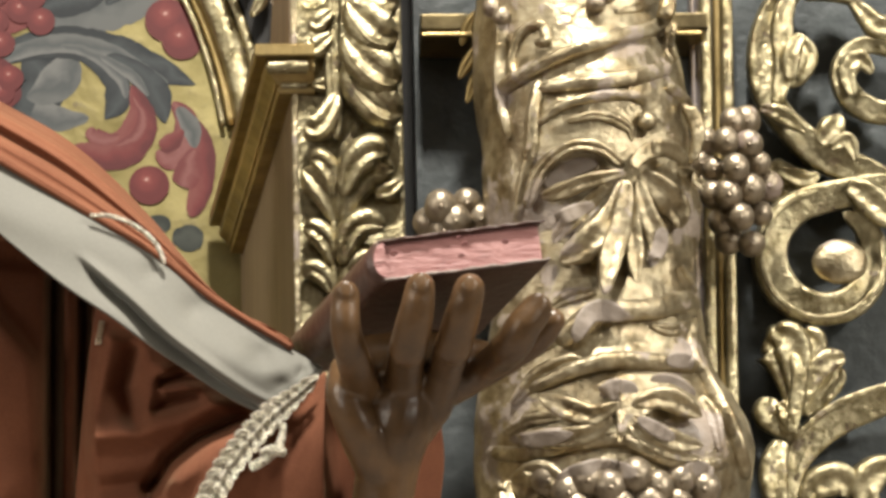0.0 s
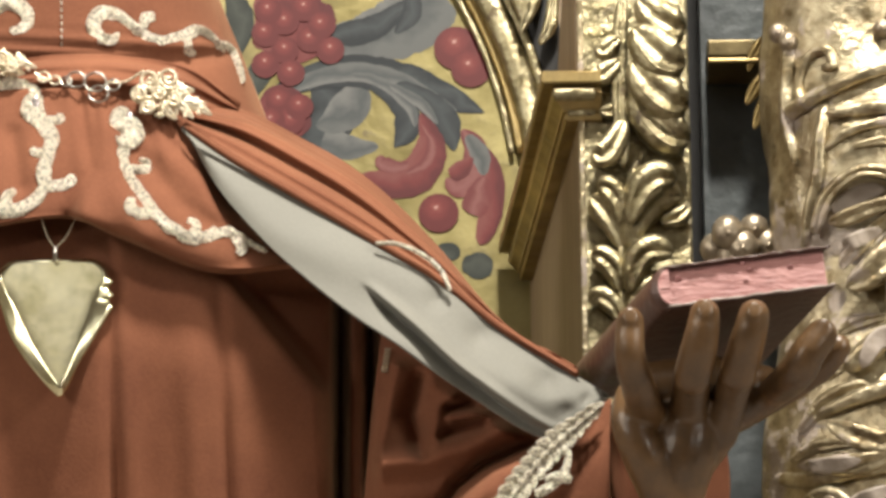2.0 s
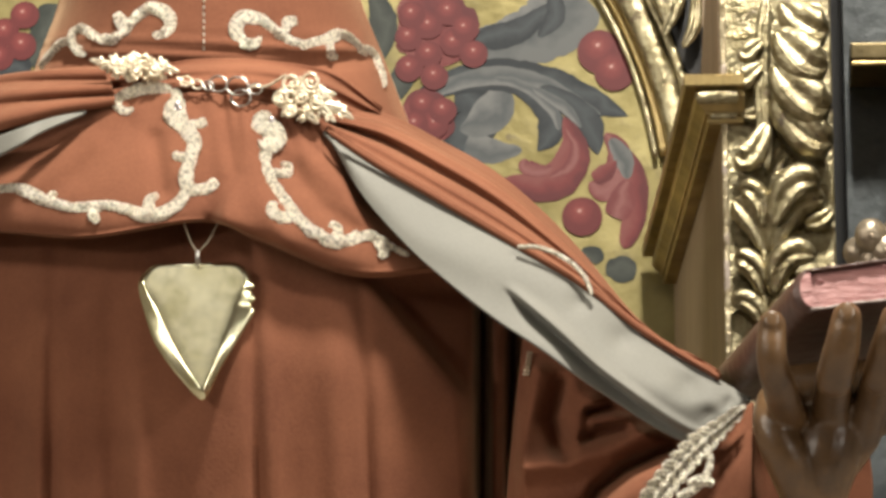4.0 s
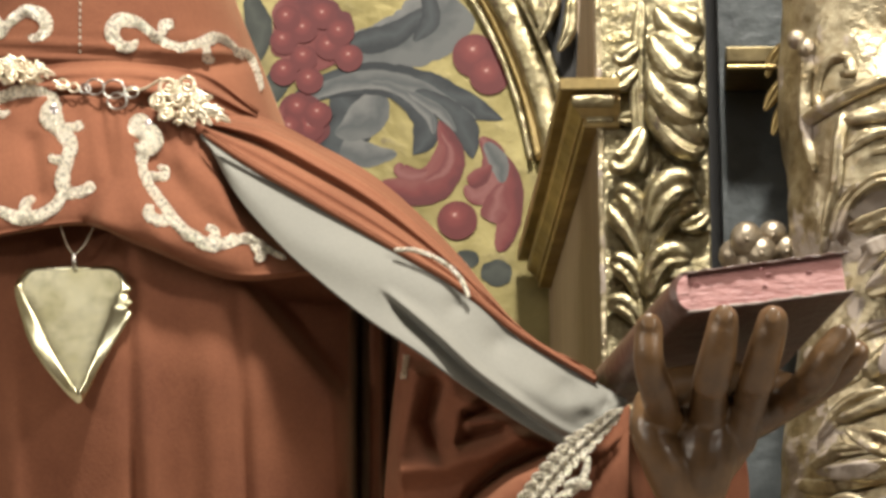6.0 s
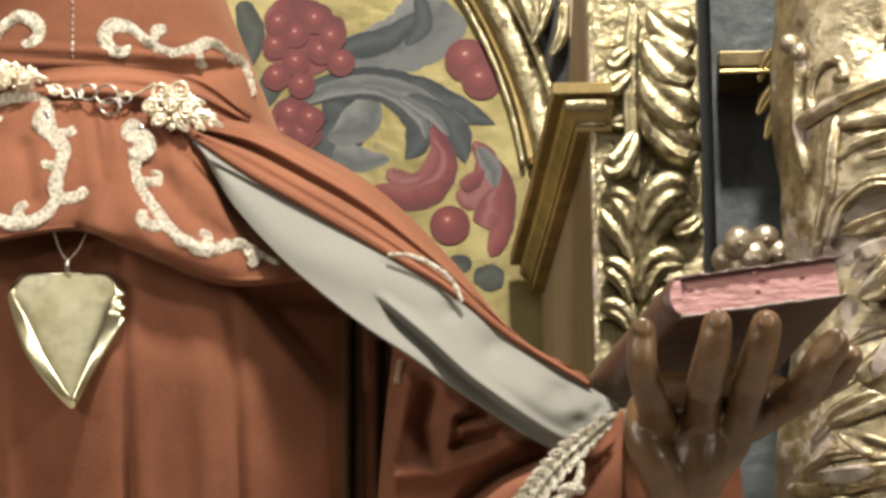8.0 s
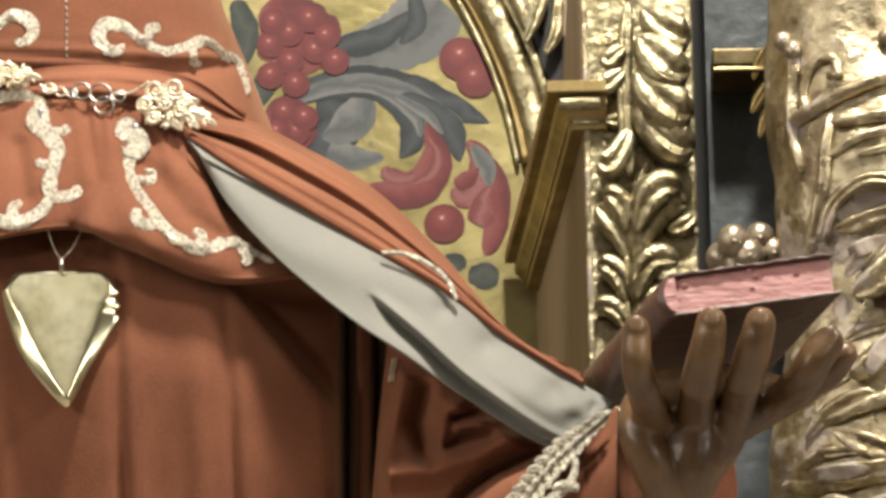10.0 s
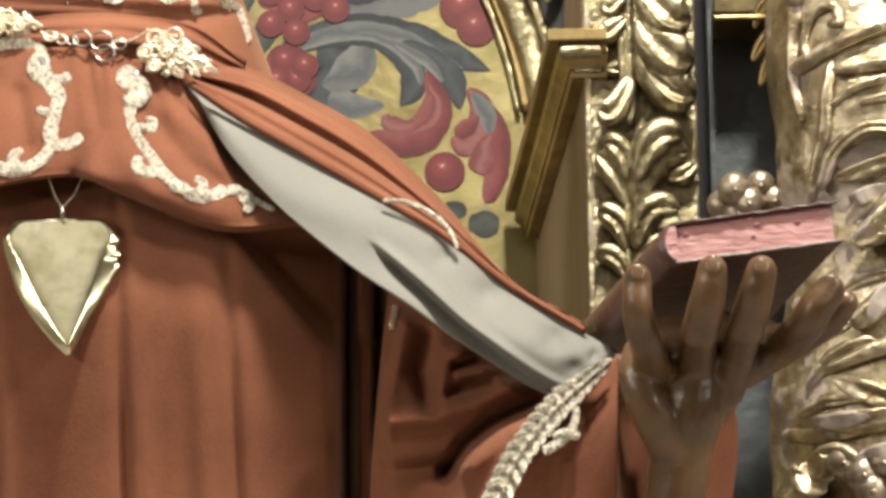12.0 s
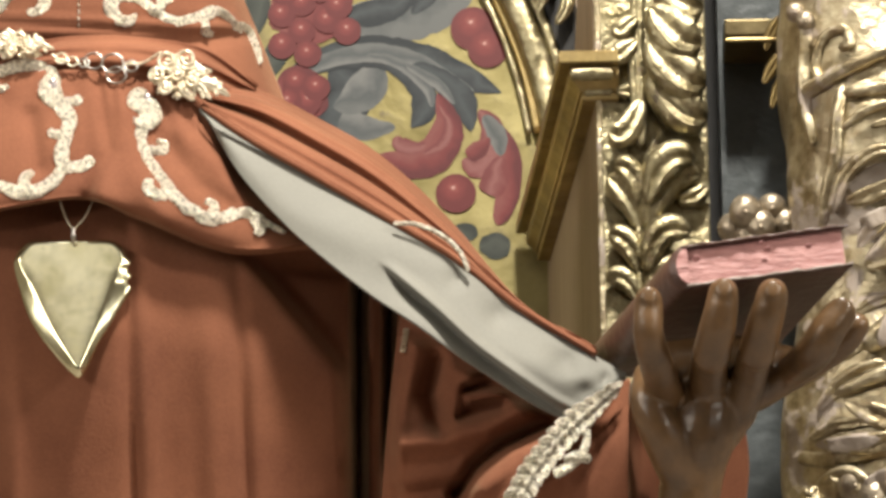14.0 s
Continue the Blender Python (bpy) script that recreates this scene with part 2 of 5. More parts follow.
def fruit_paint():
    """Painted cherry: dark rim, crimson body, rose blush and a pale dab, round the object's own centre."""
    mat = bpy.data.materials.new("painted_fruit")
    mat.use_nodes = True
    nodes, links = mat.node_tree.nodes, mat.node_tree.links
    bsdf = nodes["Principled BSDF"]
    coord, cloud = nodes.new("ShaderNodeTexCoord"), nodes.new("ShaderNodeTexNoise")
    cloud.inputs["Scale"].default_value = 3.0
    links.new(coord.outputs["Object"], cloud.inputs["Vector"])
    bend = nodes.new("ShaderNodeVectorMath")
    bend.operation = "MULTIPLY_ADD"
    bend.inputs[1].default_value = (0.35, 0.35, 0.35)
    links.new(cloud.outputs["Color"], bend.inputs[0])
    links.new(coord.outputs["Object"], bend.inputs[2])
    far = nodes.new("ShaderNodeVectorMath")
    far.operation = "DISTANCE"
    far.inputs[1].default_value = (0.05, 0.17, 0.47)
    links.new(bend.outputs[0], far.inputs[0])
    ramp = nodes.new("ShaderNodeValToRGB")
    ramp.color_ramp.elements[0].position, ramp.color_ramp.elements[0].color = 0.05, (0.44, 0.27, 0.23, 1)
    ramp.color_ramp.elements[1].position, ramp.color_ramp.elements[1].color = 1.25, (0.09, 0.012, 0.012, 1)
    ramp.color_ramp.elements[1].position = 1.0
    for at, c in ((0.12, (0.19, 0.050, 0.043, 1)), (0.34, (0.135, 0.022, 0.020, 1)), (0.75, (0.090, 0.012, 0.012, 1))):
        ramp.color_ramp.elements.new(at).color = c
    links.new(far.outputs["Value"], ramp.inputs["Fac"])
    links.new(ramp.outputs["Color"], bsdf.inputs["Base Color"])
    bsdf.inputs["Roughness"].default_value = 0.5
    bsdf.inputs["Specular IOR Level"].default_value = 0.32
    return mat


GOLD = material("gold_leaf", (0.18, 0.146, 0.074), (0.57, 0.505, 0.325), 70, 0.92, 0.38, 0.26, 0.7, 210, patch=(0.12, 0.085, 0.045), patch_at=0.60, patch_scale=75, grime=(0.19, 0.148, 0.062), grime_scale=60, wobble=0.42, wobble_scale=60)
GOLD_OLD = material("worn_gold_leaf", (0.18, 0.134, 0.068), (0.59, 0.515, 0.355), 60, 0.92, 0.40, 0.26, 0.7, 170, patch=(0.33, 0.27, 0.22), patch_at=0.55, patch_scale=24, grime=(0.20, 0.138, 0.060), grime_scale=34, wobble=0.45, wobble_scale=48)
GESSO = material("bare_gesso", (0.25, 0.205, 0.168), (0.38, 0.32, 0.268), 50, 0, 0.55, 0.1, 0.4, 140, grime=(0.24, 0.19, 0.13), grime_scale=60)
GOLD_PANEL = material("gold_ground", (0.17, 0.138, 0.048), (0.33, 0.278, 0.12), 16, 0.6, 0.40, 0.12, 0.25, 80, patch=(0.13, 0.10, 0.045), patch_at=0.66, patch_scale=75, grime=(0.17, 0.14, 0.066), grime_scale=40, wobble=0.15)
GOLD_BROWN = material("tarnished_gold", (0.24, 0.165, 0.06), (0.54, 0.41, 0.19), 24, 0.9, 0.38, 0.10, 0.3, 100, stretch=(1, 1, 0.5), grime=(0.16, 0.115, 0.05), grime_scale=50, wobble=0.25)
# darker, less metallic gold for the cross bar rail
GOLD_DIM = material("dark_gold", (0.07, 0.052, 0.025), (0.20, 0.155, 0.075), 30, 0.8, 0.42, 0.10, 0.3, 100)
VELVET = material("red_brown_velvet", (0.138, 0.050, 0.027), (0.228, 0.090, 0.048), 17, 0, 0.9, 0.05, 0.15, 500, sheen=0.28, tint=(1.0, 0.70, 0.42), wobble=0.22, wobble_scale=20)
LINING = material("grey_satin", (0.168, 0.162, 0.138), (0.214, 0.206, 0.176), 9, 0, 0.62, 0.06, 0.1, 500, sheen=0.1, tint=(1, 1, 1), wobble=0.2, wobble_scale=22)
BRAID = material("metal_thread", (0.60, 0.51, 0.33), (1.0, 0.96, 0.85), 420, 0.45, 0.28, 0.1, 1.0, 900, depth=0.004)
PENDANT = material("polished_brass", (0.66, 0.61, 0.38), (0.88, 0.84, 0.62), 40, 1.0, 0.22, 0.06, 0.12, 60, grime=(0.46, 0.42, 0.23), grime_scale=24, wobble=0.12)
FILIGREE = material("gilt_filigree", (0.60, 0.48, 0.31), (0.94, 0.86, 0.68), 60, 0.6, 0.28, 0.08, 0.4, 200)
STEEL = material("dull_steel", (0.30, 0.27, 0.23), (0.55, 0.52, 0.47), 60, 1.0, 0.3, 0.08, 0.1, 200)
WOOD = material("bare_wood", (0.21, 0.145, 0.088), (0.36, 0.265, 0.17), 16, 0, 0.6, 0.1, 0.4, 60, stretch=(3, 3, 0.25), grime=(0.16, 0.11, 0.07), grime_scale=30)
FLESH = material("varnished_dark_wood", (0.062, 0.034, 0.014), (0.158, 0.084, 0.034), 34, 0, 0.38, 0.12, 0.45, 60, coat=0.1, grime=(0.055, 0.030, 0.013), grime_scale=35, wobble=0.2)
LEATHER = material("brown_leather", (0.048, 0.025, 0.018), (0.110, 0.056, 0.042), 40, 0, 0.40, 0.1, 0.4, 150)
PAGES = material("pink_page_edges", (0.29, 0.12, 0.11), (0.43, 0.22, 0.20), 60, 0, 0.5, 0.1, 0.6, 160, patch=(0.22, 0.080, 0.076), patch_at=0.68, patch_scale=46, stretch=(0.6, 0.6, 2.2), grime=(0.34, 0.15, 0.135), grime_scale=34)
MARK = material("dark_rose_stain", (0.19, 0.070, 0.066), (0.27, 0.11, 0.10), 90, 0, 0.5, 0.1, 0.3, 200)
RIM = material("scuffed_leather", (0.15, 0.11, 0.09), (0.42, 0.35, 0.31), 140, 0, 0.5, 0.1, 0.5, 250)
NIGHT = material("blue_black_paint", (0.036, 0.042, 0.043), (0.074, 0.084, 0.085), 20, 0, 0.45, 0.1, 0.5, 90, grime=(0.030, 0.035, 0.038), grime_scale=40, wobble=0.3)
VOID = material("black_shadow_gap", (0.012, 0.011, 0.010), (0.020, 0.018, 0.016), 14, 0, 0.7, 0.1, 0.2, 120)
PLASTER = material("church_plaster", (0.46, 0.41, 0.34), (0.56, 0.51, 0.43), 1.5, 0, 0.9, 0.05, 0.3, 20)
STONE = material("stone_floor", (0.16, 0.14, 0.12), (0.24, 0.21, 0.18), 2, 0, 0.6, 0.1, 0.3, 30)
RED = brushed("crimson_paint", (0.075, 0.010, 0.011), (0.120, 0.019, 0.018), (0.145, 0.040, 0.035))
PINK = brushed("rose_paint", (0.115, 0.021, 0.020), (0.175, 0.066, 0.060), (0.110, 0.022, 0.021))
GREY = brushed("grey_blue_paint", (0.092, 0.094, 0.090), (0.052, 0.057, 0.057), (0.125, 0.124, 0.118), 45)
SLATE = brushed("slate_paint", (0.009, 0.012, 0.014), (0.034, 0.040, 0.042), (0.012, 0.015, 0.017), 45)
OLIVE = brushed("dark_green_paint", (0.016, 0.020, 0.015), (0.040, 0.044, 0.035), (0.020, 0.024, 0.018))
FRUIT = fruit_paint()
SILVER = material("lilac_silver_leaf", (0.42, 0.36, 0.36), (0.66, 0.60, 0.60), 26, 0.9, 0.24, 0.08, 0.3, 80)
GRAPE = material("bronzed_gilding", (0.16, 0.125, 0.085), (0.46, 0.39, 0.29), 60, 0.75, 0.40, 0.12, 0.4, 150, patch=(0.30, 0.235, 0.20), patch_at=0.60, patch_scale=40, grime=(0.15, 0.105, 0.065), grime_scale=60, wobble=0.2)

# ---- structure: closed church room ----
def slab(name, lo, hi, mat, label, category):
    return solo(name, box(bmesh.new(), lo, hi), mat, label, category, kind="structure", smooth=False)


slab("floor", (-5, -8, -0.2), (5, 2, 0), STONE, "plain worn stone floor of the church", "floor")
slab("ceiling", (-5, -8, 7.0), (5, 2, 7.2), PLASTER, "plain pale plaster church ceiling", "ceiling")
slab("wall_west", (-5.2, -8, 0), (-5, 2, 7), PLASTER, "plain pale plaster side wall", "wall")
slab("wall_east", (5, -8, 0), (5.2, 2, 7), PLASTER, "plain pale plaster side wall", "wall")
slab("wall_south", (-5, -8.2, 0), (5, -8, 7), PLASTER, "plain pale plaster end wall", "wall")
slab("wall_north", (-5, 2, 0), (5, 2.2, 7), PLASTER, "plain plaster wall behind the altarpiece", "wall")

# altar block that carries figure, column and panels
slab("altar_block", (-1.3, -0.62, 0), (1.6, 2.0, 2.15), STONE, "plain stone altar block under the altarpiece", "altar")
slab("altarpiece_backing", (-1.3, 0.40, 2.15), (1.6, 0.46, 3.6), WOOD, "plain dark boards backing the altarpiece", "backing")

# ---- niche of the altarpiece ----
NICHE = 0.345
left, right = SB.at(-420, 400, NICHE).x, SB.at(1178, 400, NICHE).x
low, high = 2.15, SB.at(700, -330, NICHE).z
niche = thing("niche_panel", "gilded niche back panel painted with red fruit and grey leaves", "painted panel", (left, NICHE, low), kind="structure")
part("gold_ground", box(bmesh.new(), (left, NICHE, low), (right, NICHE + 0.03, high)), GOLD_PANEL, niche, "yellow gilded panel ground", False)


LAYERS = []


def painted(name, sight, path, widths, mat, layer=0, n=60):
    """A flat brush-painted shape, a hair above the ground."""
    LAYERS.append(name)
    y = NICHE - 0.00008 * (1 + layer) - 0.00001 * len(LAYERS)
    line, wide = glide(path, n), glide([(w,) for w in widths], n)
    spots = [sight.at(q[0], q[1], y) for q in line]
    bm = bmesh.new()
    across = bm.verts.layers.float.new("across")
    rows = []
    for i, p in enumerate(spots):
        t = (spots[min(i + 1, n)] - spots[max(i - 1, 0)]).normalized()
        side = Vector((t.z, 0, -t.x)).normalized()
        s = min(i, n - i) / n / 0.1
        w = max(wide[i][0], 0.5) * unit(y) * (max(0.05, math.sqrt(s * (2 - s))) if s < 1 else 1.0)
        w *= 1 + 0.12 * noise.noise(p * 70) + 0.09 * noise.noise(p * 260)
        rows.append([p + side * (w * (-1 + j / 4)) for j in range(9)])
    for row in grid(bm, rows):
        for j, vert in enumerate(row):
            vert[across] = j / 8
    return part(name, bm, mat, niche, smooth=False)


bm = bmesh.new()
bmesh.ops.create_circle(bm, cap_ends=True, segments=40, radius=1.0, matrix=pose(0, 0, 0, 90))
disc = bpy.data.meshes.new("painted_fruit")
bm.to_mesh(disc)
bm.free()
disc.materials.append(FRUIT)


def painted_fruit(sight, u, v, r, layer=7):
    LAYERS.append("fruit")
    y = NICHE - 0.0008 - 0.00001 * len(LAYERS)
    ob = new("painted_fruit", disc)
    ob.parent = niche
    ob.matrix_parent_inverse = Matrix.Translation(niche.location).inverted()
    s = r * unit(y)
    ob.location, ob.scale, ob.rotation_euler = sight.at(u, v, y), (s, 1, s * random.uniform(0.97, 1.05)), (0, random.uniform(-0.2, 0.2), 0)


# grey scrolling leaf with dark edges
painted("painted_leaf", SB, [(790, 150), (820, 190), (800, 240), (770, 280)], [20, 42, 40, 20], SLATE, 0)
painted("painted_leaf", SB, [(870, 150), (850, 190), (820, 215), (790, 225)], [18, 34, 26, 6], GREY, 1)
painted("painted_leaf", SB, [(900, 260), (850, 262), (800, 250)], [6, 24, 30], GREY, 0)
painted("painted_flower", SB, [(1000, -20), (950, 40), (880, 70), (800, 90)], [60, 62, 48, 40], GREY, 0)
painted("painted_leaf", SB, [(960, 0), (900, 45), (850, 60), (810, 55)], [10, 22, 26, 6], SLATE, 1)
painted("painted_leaf", SB, [(930, 60), (960, 20), (950, -40)], [6, 18, 8], SLATE, 1)
painted("painted_leaf", SB, [(700, 188), (760, 146), (850, 126), (950, 140), (1030, 176), (1088, 200)], [10, 22, 30, 28, 22, 5], SLATE, 2)
painted("painted_leaf", SB, [(704, 182), (770, 146), (850, 128), (930, 140), (1000, 176), (1040, 196)], [5, 14, 18, 16, 10, 3], GREY, 3)
painted("painted_leaf", SB, [(830, 132), (900, 150), (945, 190), (950, 230), (928, 262)], [10, 18, 22, 22, 5], SLATE, 2)
painted("painted_leaf", SB, [(850, 132), (910, 150), (955, 190), (966, 225)], [6, 10, 10, 4], GREY, 4)
painted("painted_leaf", SB, [(930, 150), (985, 180), (1022, 220), (1034, 268)], [12, 22, 24, 6], SLATE, 3)
painted("painted_leaf", SB, [(920, 150), (975, 184), (1005, 220)], [6, 10, 3], GREY, 4)
# rose and crimson petals
painted("painted_petal", SA, [(233, 150), (250, 200), (238, 245), (195, 275), (120, 262)], [6, 24, 34, 30, 10], RED, 4)
painted("painted_petal", SA, [(236, 170), (252, 205), (240, 240), (205, 258)], [3, 8, 10, 3], PINK, 5)
painted("painted_petal", SA, [(212, 240), (190, 246), (165, 238), (160, 225)], [4, 12, 14, 6], PINK, 5)
painted("painted_petal", SA, [(306, 180), (330, 215), (322, 262), (300, 282), (276, 268)], [8, 22, 26, 22, 8], PINK, 4)
painted("painted_petal", SA, [(318, 195), (352, 235), (365, 290), (352, 345), (338, 385)], [6, 15, 18, 20, 10], RED, 5)
painted("painted_petal", SA, [(345, 265), (336, 300), (320, 330)], [10, 24, 20], PINK, 6)
painted("painted_petal", SA, [(325, 230), (305, 250), (284, 262)], [4, 16, 12], RED, 6)
painted("painted_petal", SA, [(315, 190), (338, 225), (345, 262)], [8, 18, 6], GREY, 5)
for u, v, r in ((296, 36, 40), (322, 72, 36), (264, 328, 36)):
    painted_fruit(SA, u, v, r)
# dark green leaves
for path, w in (([(640, -20), (655, 40), (640, 110)], [14, 26, 10]), ([(672, 170), (690, 130), (720, 100)], [14, 24, 12]),
                ([(690, 220), (720, 226), (745, 236)], [8, 16, 8]), ([(650, 120), (640, 170), (660, 210)], [8, 14, 10])):
    painted("painted_leaf", SB, path, w, OLIVE, 1)
for path, w in (([(305, 418), (335, 422), (360, 425)], [12, 24, 14]), ([(262, 390), (285, 396), (295, 410)], [8, 16, 8])):
    painted("painted_leaf", SA, path, w, OLIVE, 1)
# bunches of painted grapes
painted("painted_bunch", SB, [(700, -20), (745, 40), (770, 110)], [30, 75, 50], RED, 1)
painted("painted_bunch", SB, [(690, 180), (735, 190), (765, 240)], [20, 38, 20], RED, 1)
for u, v in ((700, 60), (735, 40), (770, 15), (735, 90), (780, 70), (815, 90), (700, 115), (745, 130), (705, 20), (800, 45), (725, 180), (745, 215), (710, 215), (760, 190)):
    painted_fruit(SB, u, v, 25)
# the painting goes on behind the figure on its far side
for u, v in ((20, 20), (-15, 50), (15, 75), (-25, 95), (-60, 60)):
    painted_fruit(SB, u, v, 26)
painted("painted_leaf", SB, [(30, 110), (60, 60), (75, 0)], [20, 34, 30], OLIVE, 1)
painted("painted_leaf", SB, [(-60, 140), (0, 110), (30, 120)], [10, 24, 10], SLATE, 2)

# round gilded moulding of the niche
arch = thing("niche_arch", "bright gilded round moulding framing the painted niche", "moulding", SB.at(1140, 240, NICHE), kind="structure")
for name, r, w, mat, dy in (("bead", 812, 5, GOLD, 0.004), ("fillet", 829, 9, GOLD_BROWN, 0.004), ("torus", 858, 24, GOLD, 0.010), ("outer_bead", 889, 9, GOLD, 0.016)):
    pts = [(335 + r * math.cos(radians(a)), 400 - r * math.sin(radians(a))) for a in range(9, 172, 6)]
    part(name, relief(bmesh.new(), SB, pts, [w] * len(pts), NICHE - dy, n=150, m=10, rise=0.9, cap=0.0), mat, arch)
spandrel = thing("spandrel", "dark spandrel with gilded carved leaves above the niche", "carving", SB.at(1180, 60, NICHE), kind="structure")
bm = bmesh.new()
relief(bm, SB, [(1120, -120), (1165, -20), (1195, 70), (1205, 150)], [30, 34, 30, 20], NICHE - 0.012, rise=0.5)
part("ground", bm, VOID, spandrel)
for path, w in (([(1120, -60), (1150, -10), (1160, 40)], [10, 20, 8]), ([(1190, -50), (1170, 10), (1150, 60)], [8, 14, 5]), ([(1210, -20), (1205, 40), (1185, 80)], [10, 13, 5])):
    part("leaf", relief(bmesh.new(), SB, path, w, NICHE - 0.03, groove=0.3), GOLD, spandrel)

# splayed bare-wood jamb and its gilded impost
z_low, z_imp, z_high = 2.15, SA.at(520, 165, 0).z, 3.1
x_edge, x_back = SA.at(518, 350, 0).x, SB.at(1170, 560, NICHE).x


def prism(bm, outline, z0, z1):
    a = [bm.verts.new((x, y, z0)) for x, y in outline]
    b = [bm.verts.new((x, y, z1)) for x, y in outline]
    bm.faces.new(a[::-1]), bm.faces.new(b)
    for i in range(len(a)):
        j = (i + 1) % len(a)
        bm.faces.new((a[i], a[j], b[j], b[i]))
    return bm


jamb = thing("niche_jamb", "bare brown wooden splayed jamb beside the niche", "jamb", (x_edge, 0.1, z_low), kind="structure")
part("lower_board", prism(bmesh.new(), [(x_edge, 0.0), (x_edge + 0.02, 0.0), (x_edge + 0.02, NICHE), (x_back, NICHE)], z_low, z_imp + 0.02), WOOD, jamb, smooth=False)
bm = bmesh.new()
z_a, z_b = z_imp + 0.02, z_imp + 0.20
foot_line = [bm.verts.new(q) for q in ((x_edge - 0.001, 0.004, z_a), (x_edge + 0.02, 0.004, z_a), (x_edge + 0.02, 0.17, z_a), (x_edge - 0.016, 0.17, z_a))]
head_line = [bm.verts.new(q) for q in ((x_edge - 0.001, 0.004, z_b), (x_edge + 0.02, 0.004, z_b), (x_edge + 0.02, 0.03, z_b), (x_edge - 0.002, 0.03, z_b))]
bm.faces.new(foot_line[::-1]), bm.faces.new(head_line)
for i in range(4):
    bm.faces.new((foot_line[i], foot_line[(i + 1) % 4], head_line[(i + 1) % 4], head_line[i]))
part("upper_board", bm, WOOD, jamb, smooth=False)

impost = thing("impost", "gilded stepped impost moulding running back into the niche", "moulding", (x_edge, 0, z_imp), kind="structure")
x_end = SA.at(556, 120, -0.01).x
z_top = SA.at(520, 78, -0.022).z


def mitred(name, prof, mat, depth=NICHE - 0.012):
    """A moulding of profile (out, down) that turns the corner of the jamb and runs back."""
    bm = bmesh.new()
    rows = []
    slope = (x_back - x_edge) / NICHE
    for k in range(4):
        row = []
        for o, d in prof:
            z = z_top - d
            row.append([(x_end, -o, z), (x_edge - o, -o, z), (x_edge - o + slope * depth * 0.5, depth * 0.5, z), (x_edge - o + slope * depth, depth, z)][k])
        rows.append(row)
    vs = grid(bm, rows, True)
    bm.faces.new(vs[0]), bm.faces.new(vs[-1][::-1])
    part(name, bm, mat, impost, smooth=False)


mitred("top_fillet", [(-0.004, 0), (0.0225, 0), (0.0235, 0.001), (0.0235, 0.0075), (0.0225, 0.0085), (-0.004, 0.0085)], GOLD_BROWN)
mitred("shadow_step", [(-0.004, 0.0085), (0.0165, 0.0085), (0.0165, 0.0110), (-0.004, 0.0110)], GOLD_BROWN)
mitred("cyma", [(-0.004, 0.0110), (0.0165, 0.0110), (0.0170, 0.0135), (0.0160, 0.0165), (0.0130, 0.0190), (0.0105, 0.0215), (0.0100, 0.0235), (-0.004, 0.0235)], GOLD_BROWN)
mitred("lower_fillet", [(-0.004, 0.0235), (0.0085, 0.0235), (0.0088, 0.0250), (0.0088, 0.0280), (0.0080, 0.0290), (-0.004, 0.0290)], GOLD_BROWN)
# paler gold strips laid on the front to stand in for its lit face
bm = relief(bmesh.new(), SA, [(470, 120), (510, 119), (547, 119)], [11, 12, 11], -0.0185, rise=0.5, cap=0.06)
part("bright_roll", bm, GOLD, impost)
bm = relief(bmesh.new(), SA, [(497, 153), (520, 152), (545, 152)], [5, 5, 5], -0.0098, rise=0.6, cap=0.04)
part("bright_fillet", bm, GOLD, impost)

# ---- pilaster with carved leaves ----
x_pil = SA.at(716, 350, 0).x
pilaster = thing("pilaster", "gilded pilaster carved with stacked acanthus leaves", "pilaster", (x_edge, 0, z_low))
part("shaft", box(bmesh.new(), (x_edge + 0.0005, -0.004, z_low), (x_pil, 0.05, z_high), 0.0015), GOLD, pilaster, "worn gilded shaft", False)
part("edge_bead", box(bmesh.new(), (x_edge, -0.007, z_low), (x_edge + 0.004, -0.0041, z_high), 0.001), GOLD_OLD, pilaster, smooth=False)


def leaf(parent, sight, path, widths, y, mat=GOLD, groove=0.24, rise=0.66, tree=None, lift=0.0, name="leaf", rough=0.0):
    bm = relief(bmesh.new(), sight, path, [w * 1.3 for w in widths], y, tree=tree, n=30, m=14, rise=rise, groove=groove, cap=0.14, lift=lift, rough=rough, square=2.3, scoop=0.24)
    if name == "leaf":
        line, wide = glide(path, 20), glide([(w,) for w in widths], 20)
        for side in (-0.55, 0.55):
            spine = []
            for k in range(3, 18, 2):
                tu, tv = line[k + 1][0] - line[k - 1][0], line[k + 1][1] - line[k - 1][1]
                n = math.hypot(tu, tv)
                spine.append((line[k][0] - tv / n * side * wide[k][0], line[k][1] + tu / n * side * wide[k][0]))
            relief(bm, sight, spine, [1.5, 3, 3, 3, 3, 3, 2.4, 1.2], y - max(widths) * 0.60 * unit(y), n=22, m=6, rise=0.8, cap=0.1, base=1.6)
    return part(name, bm, mat, parent)


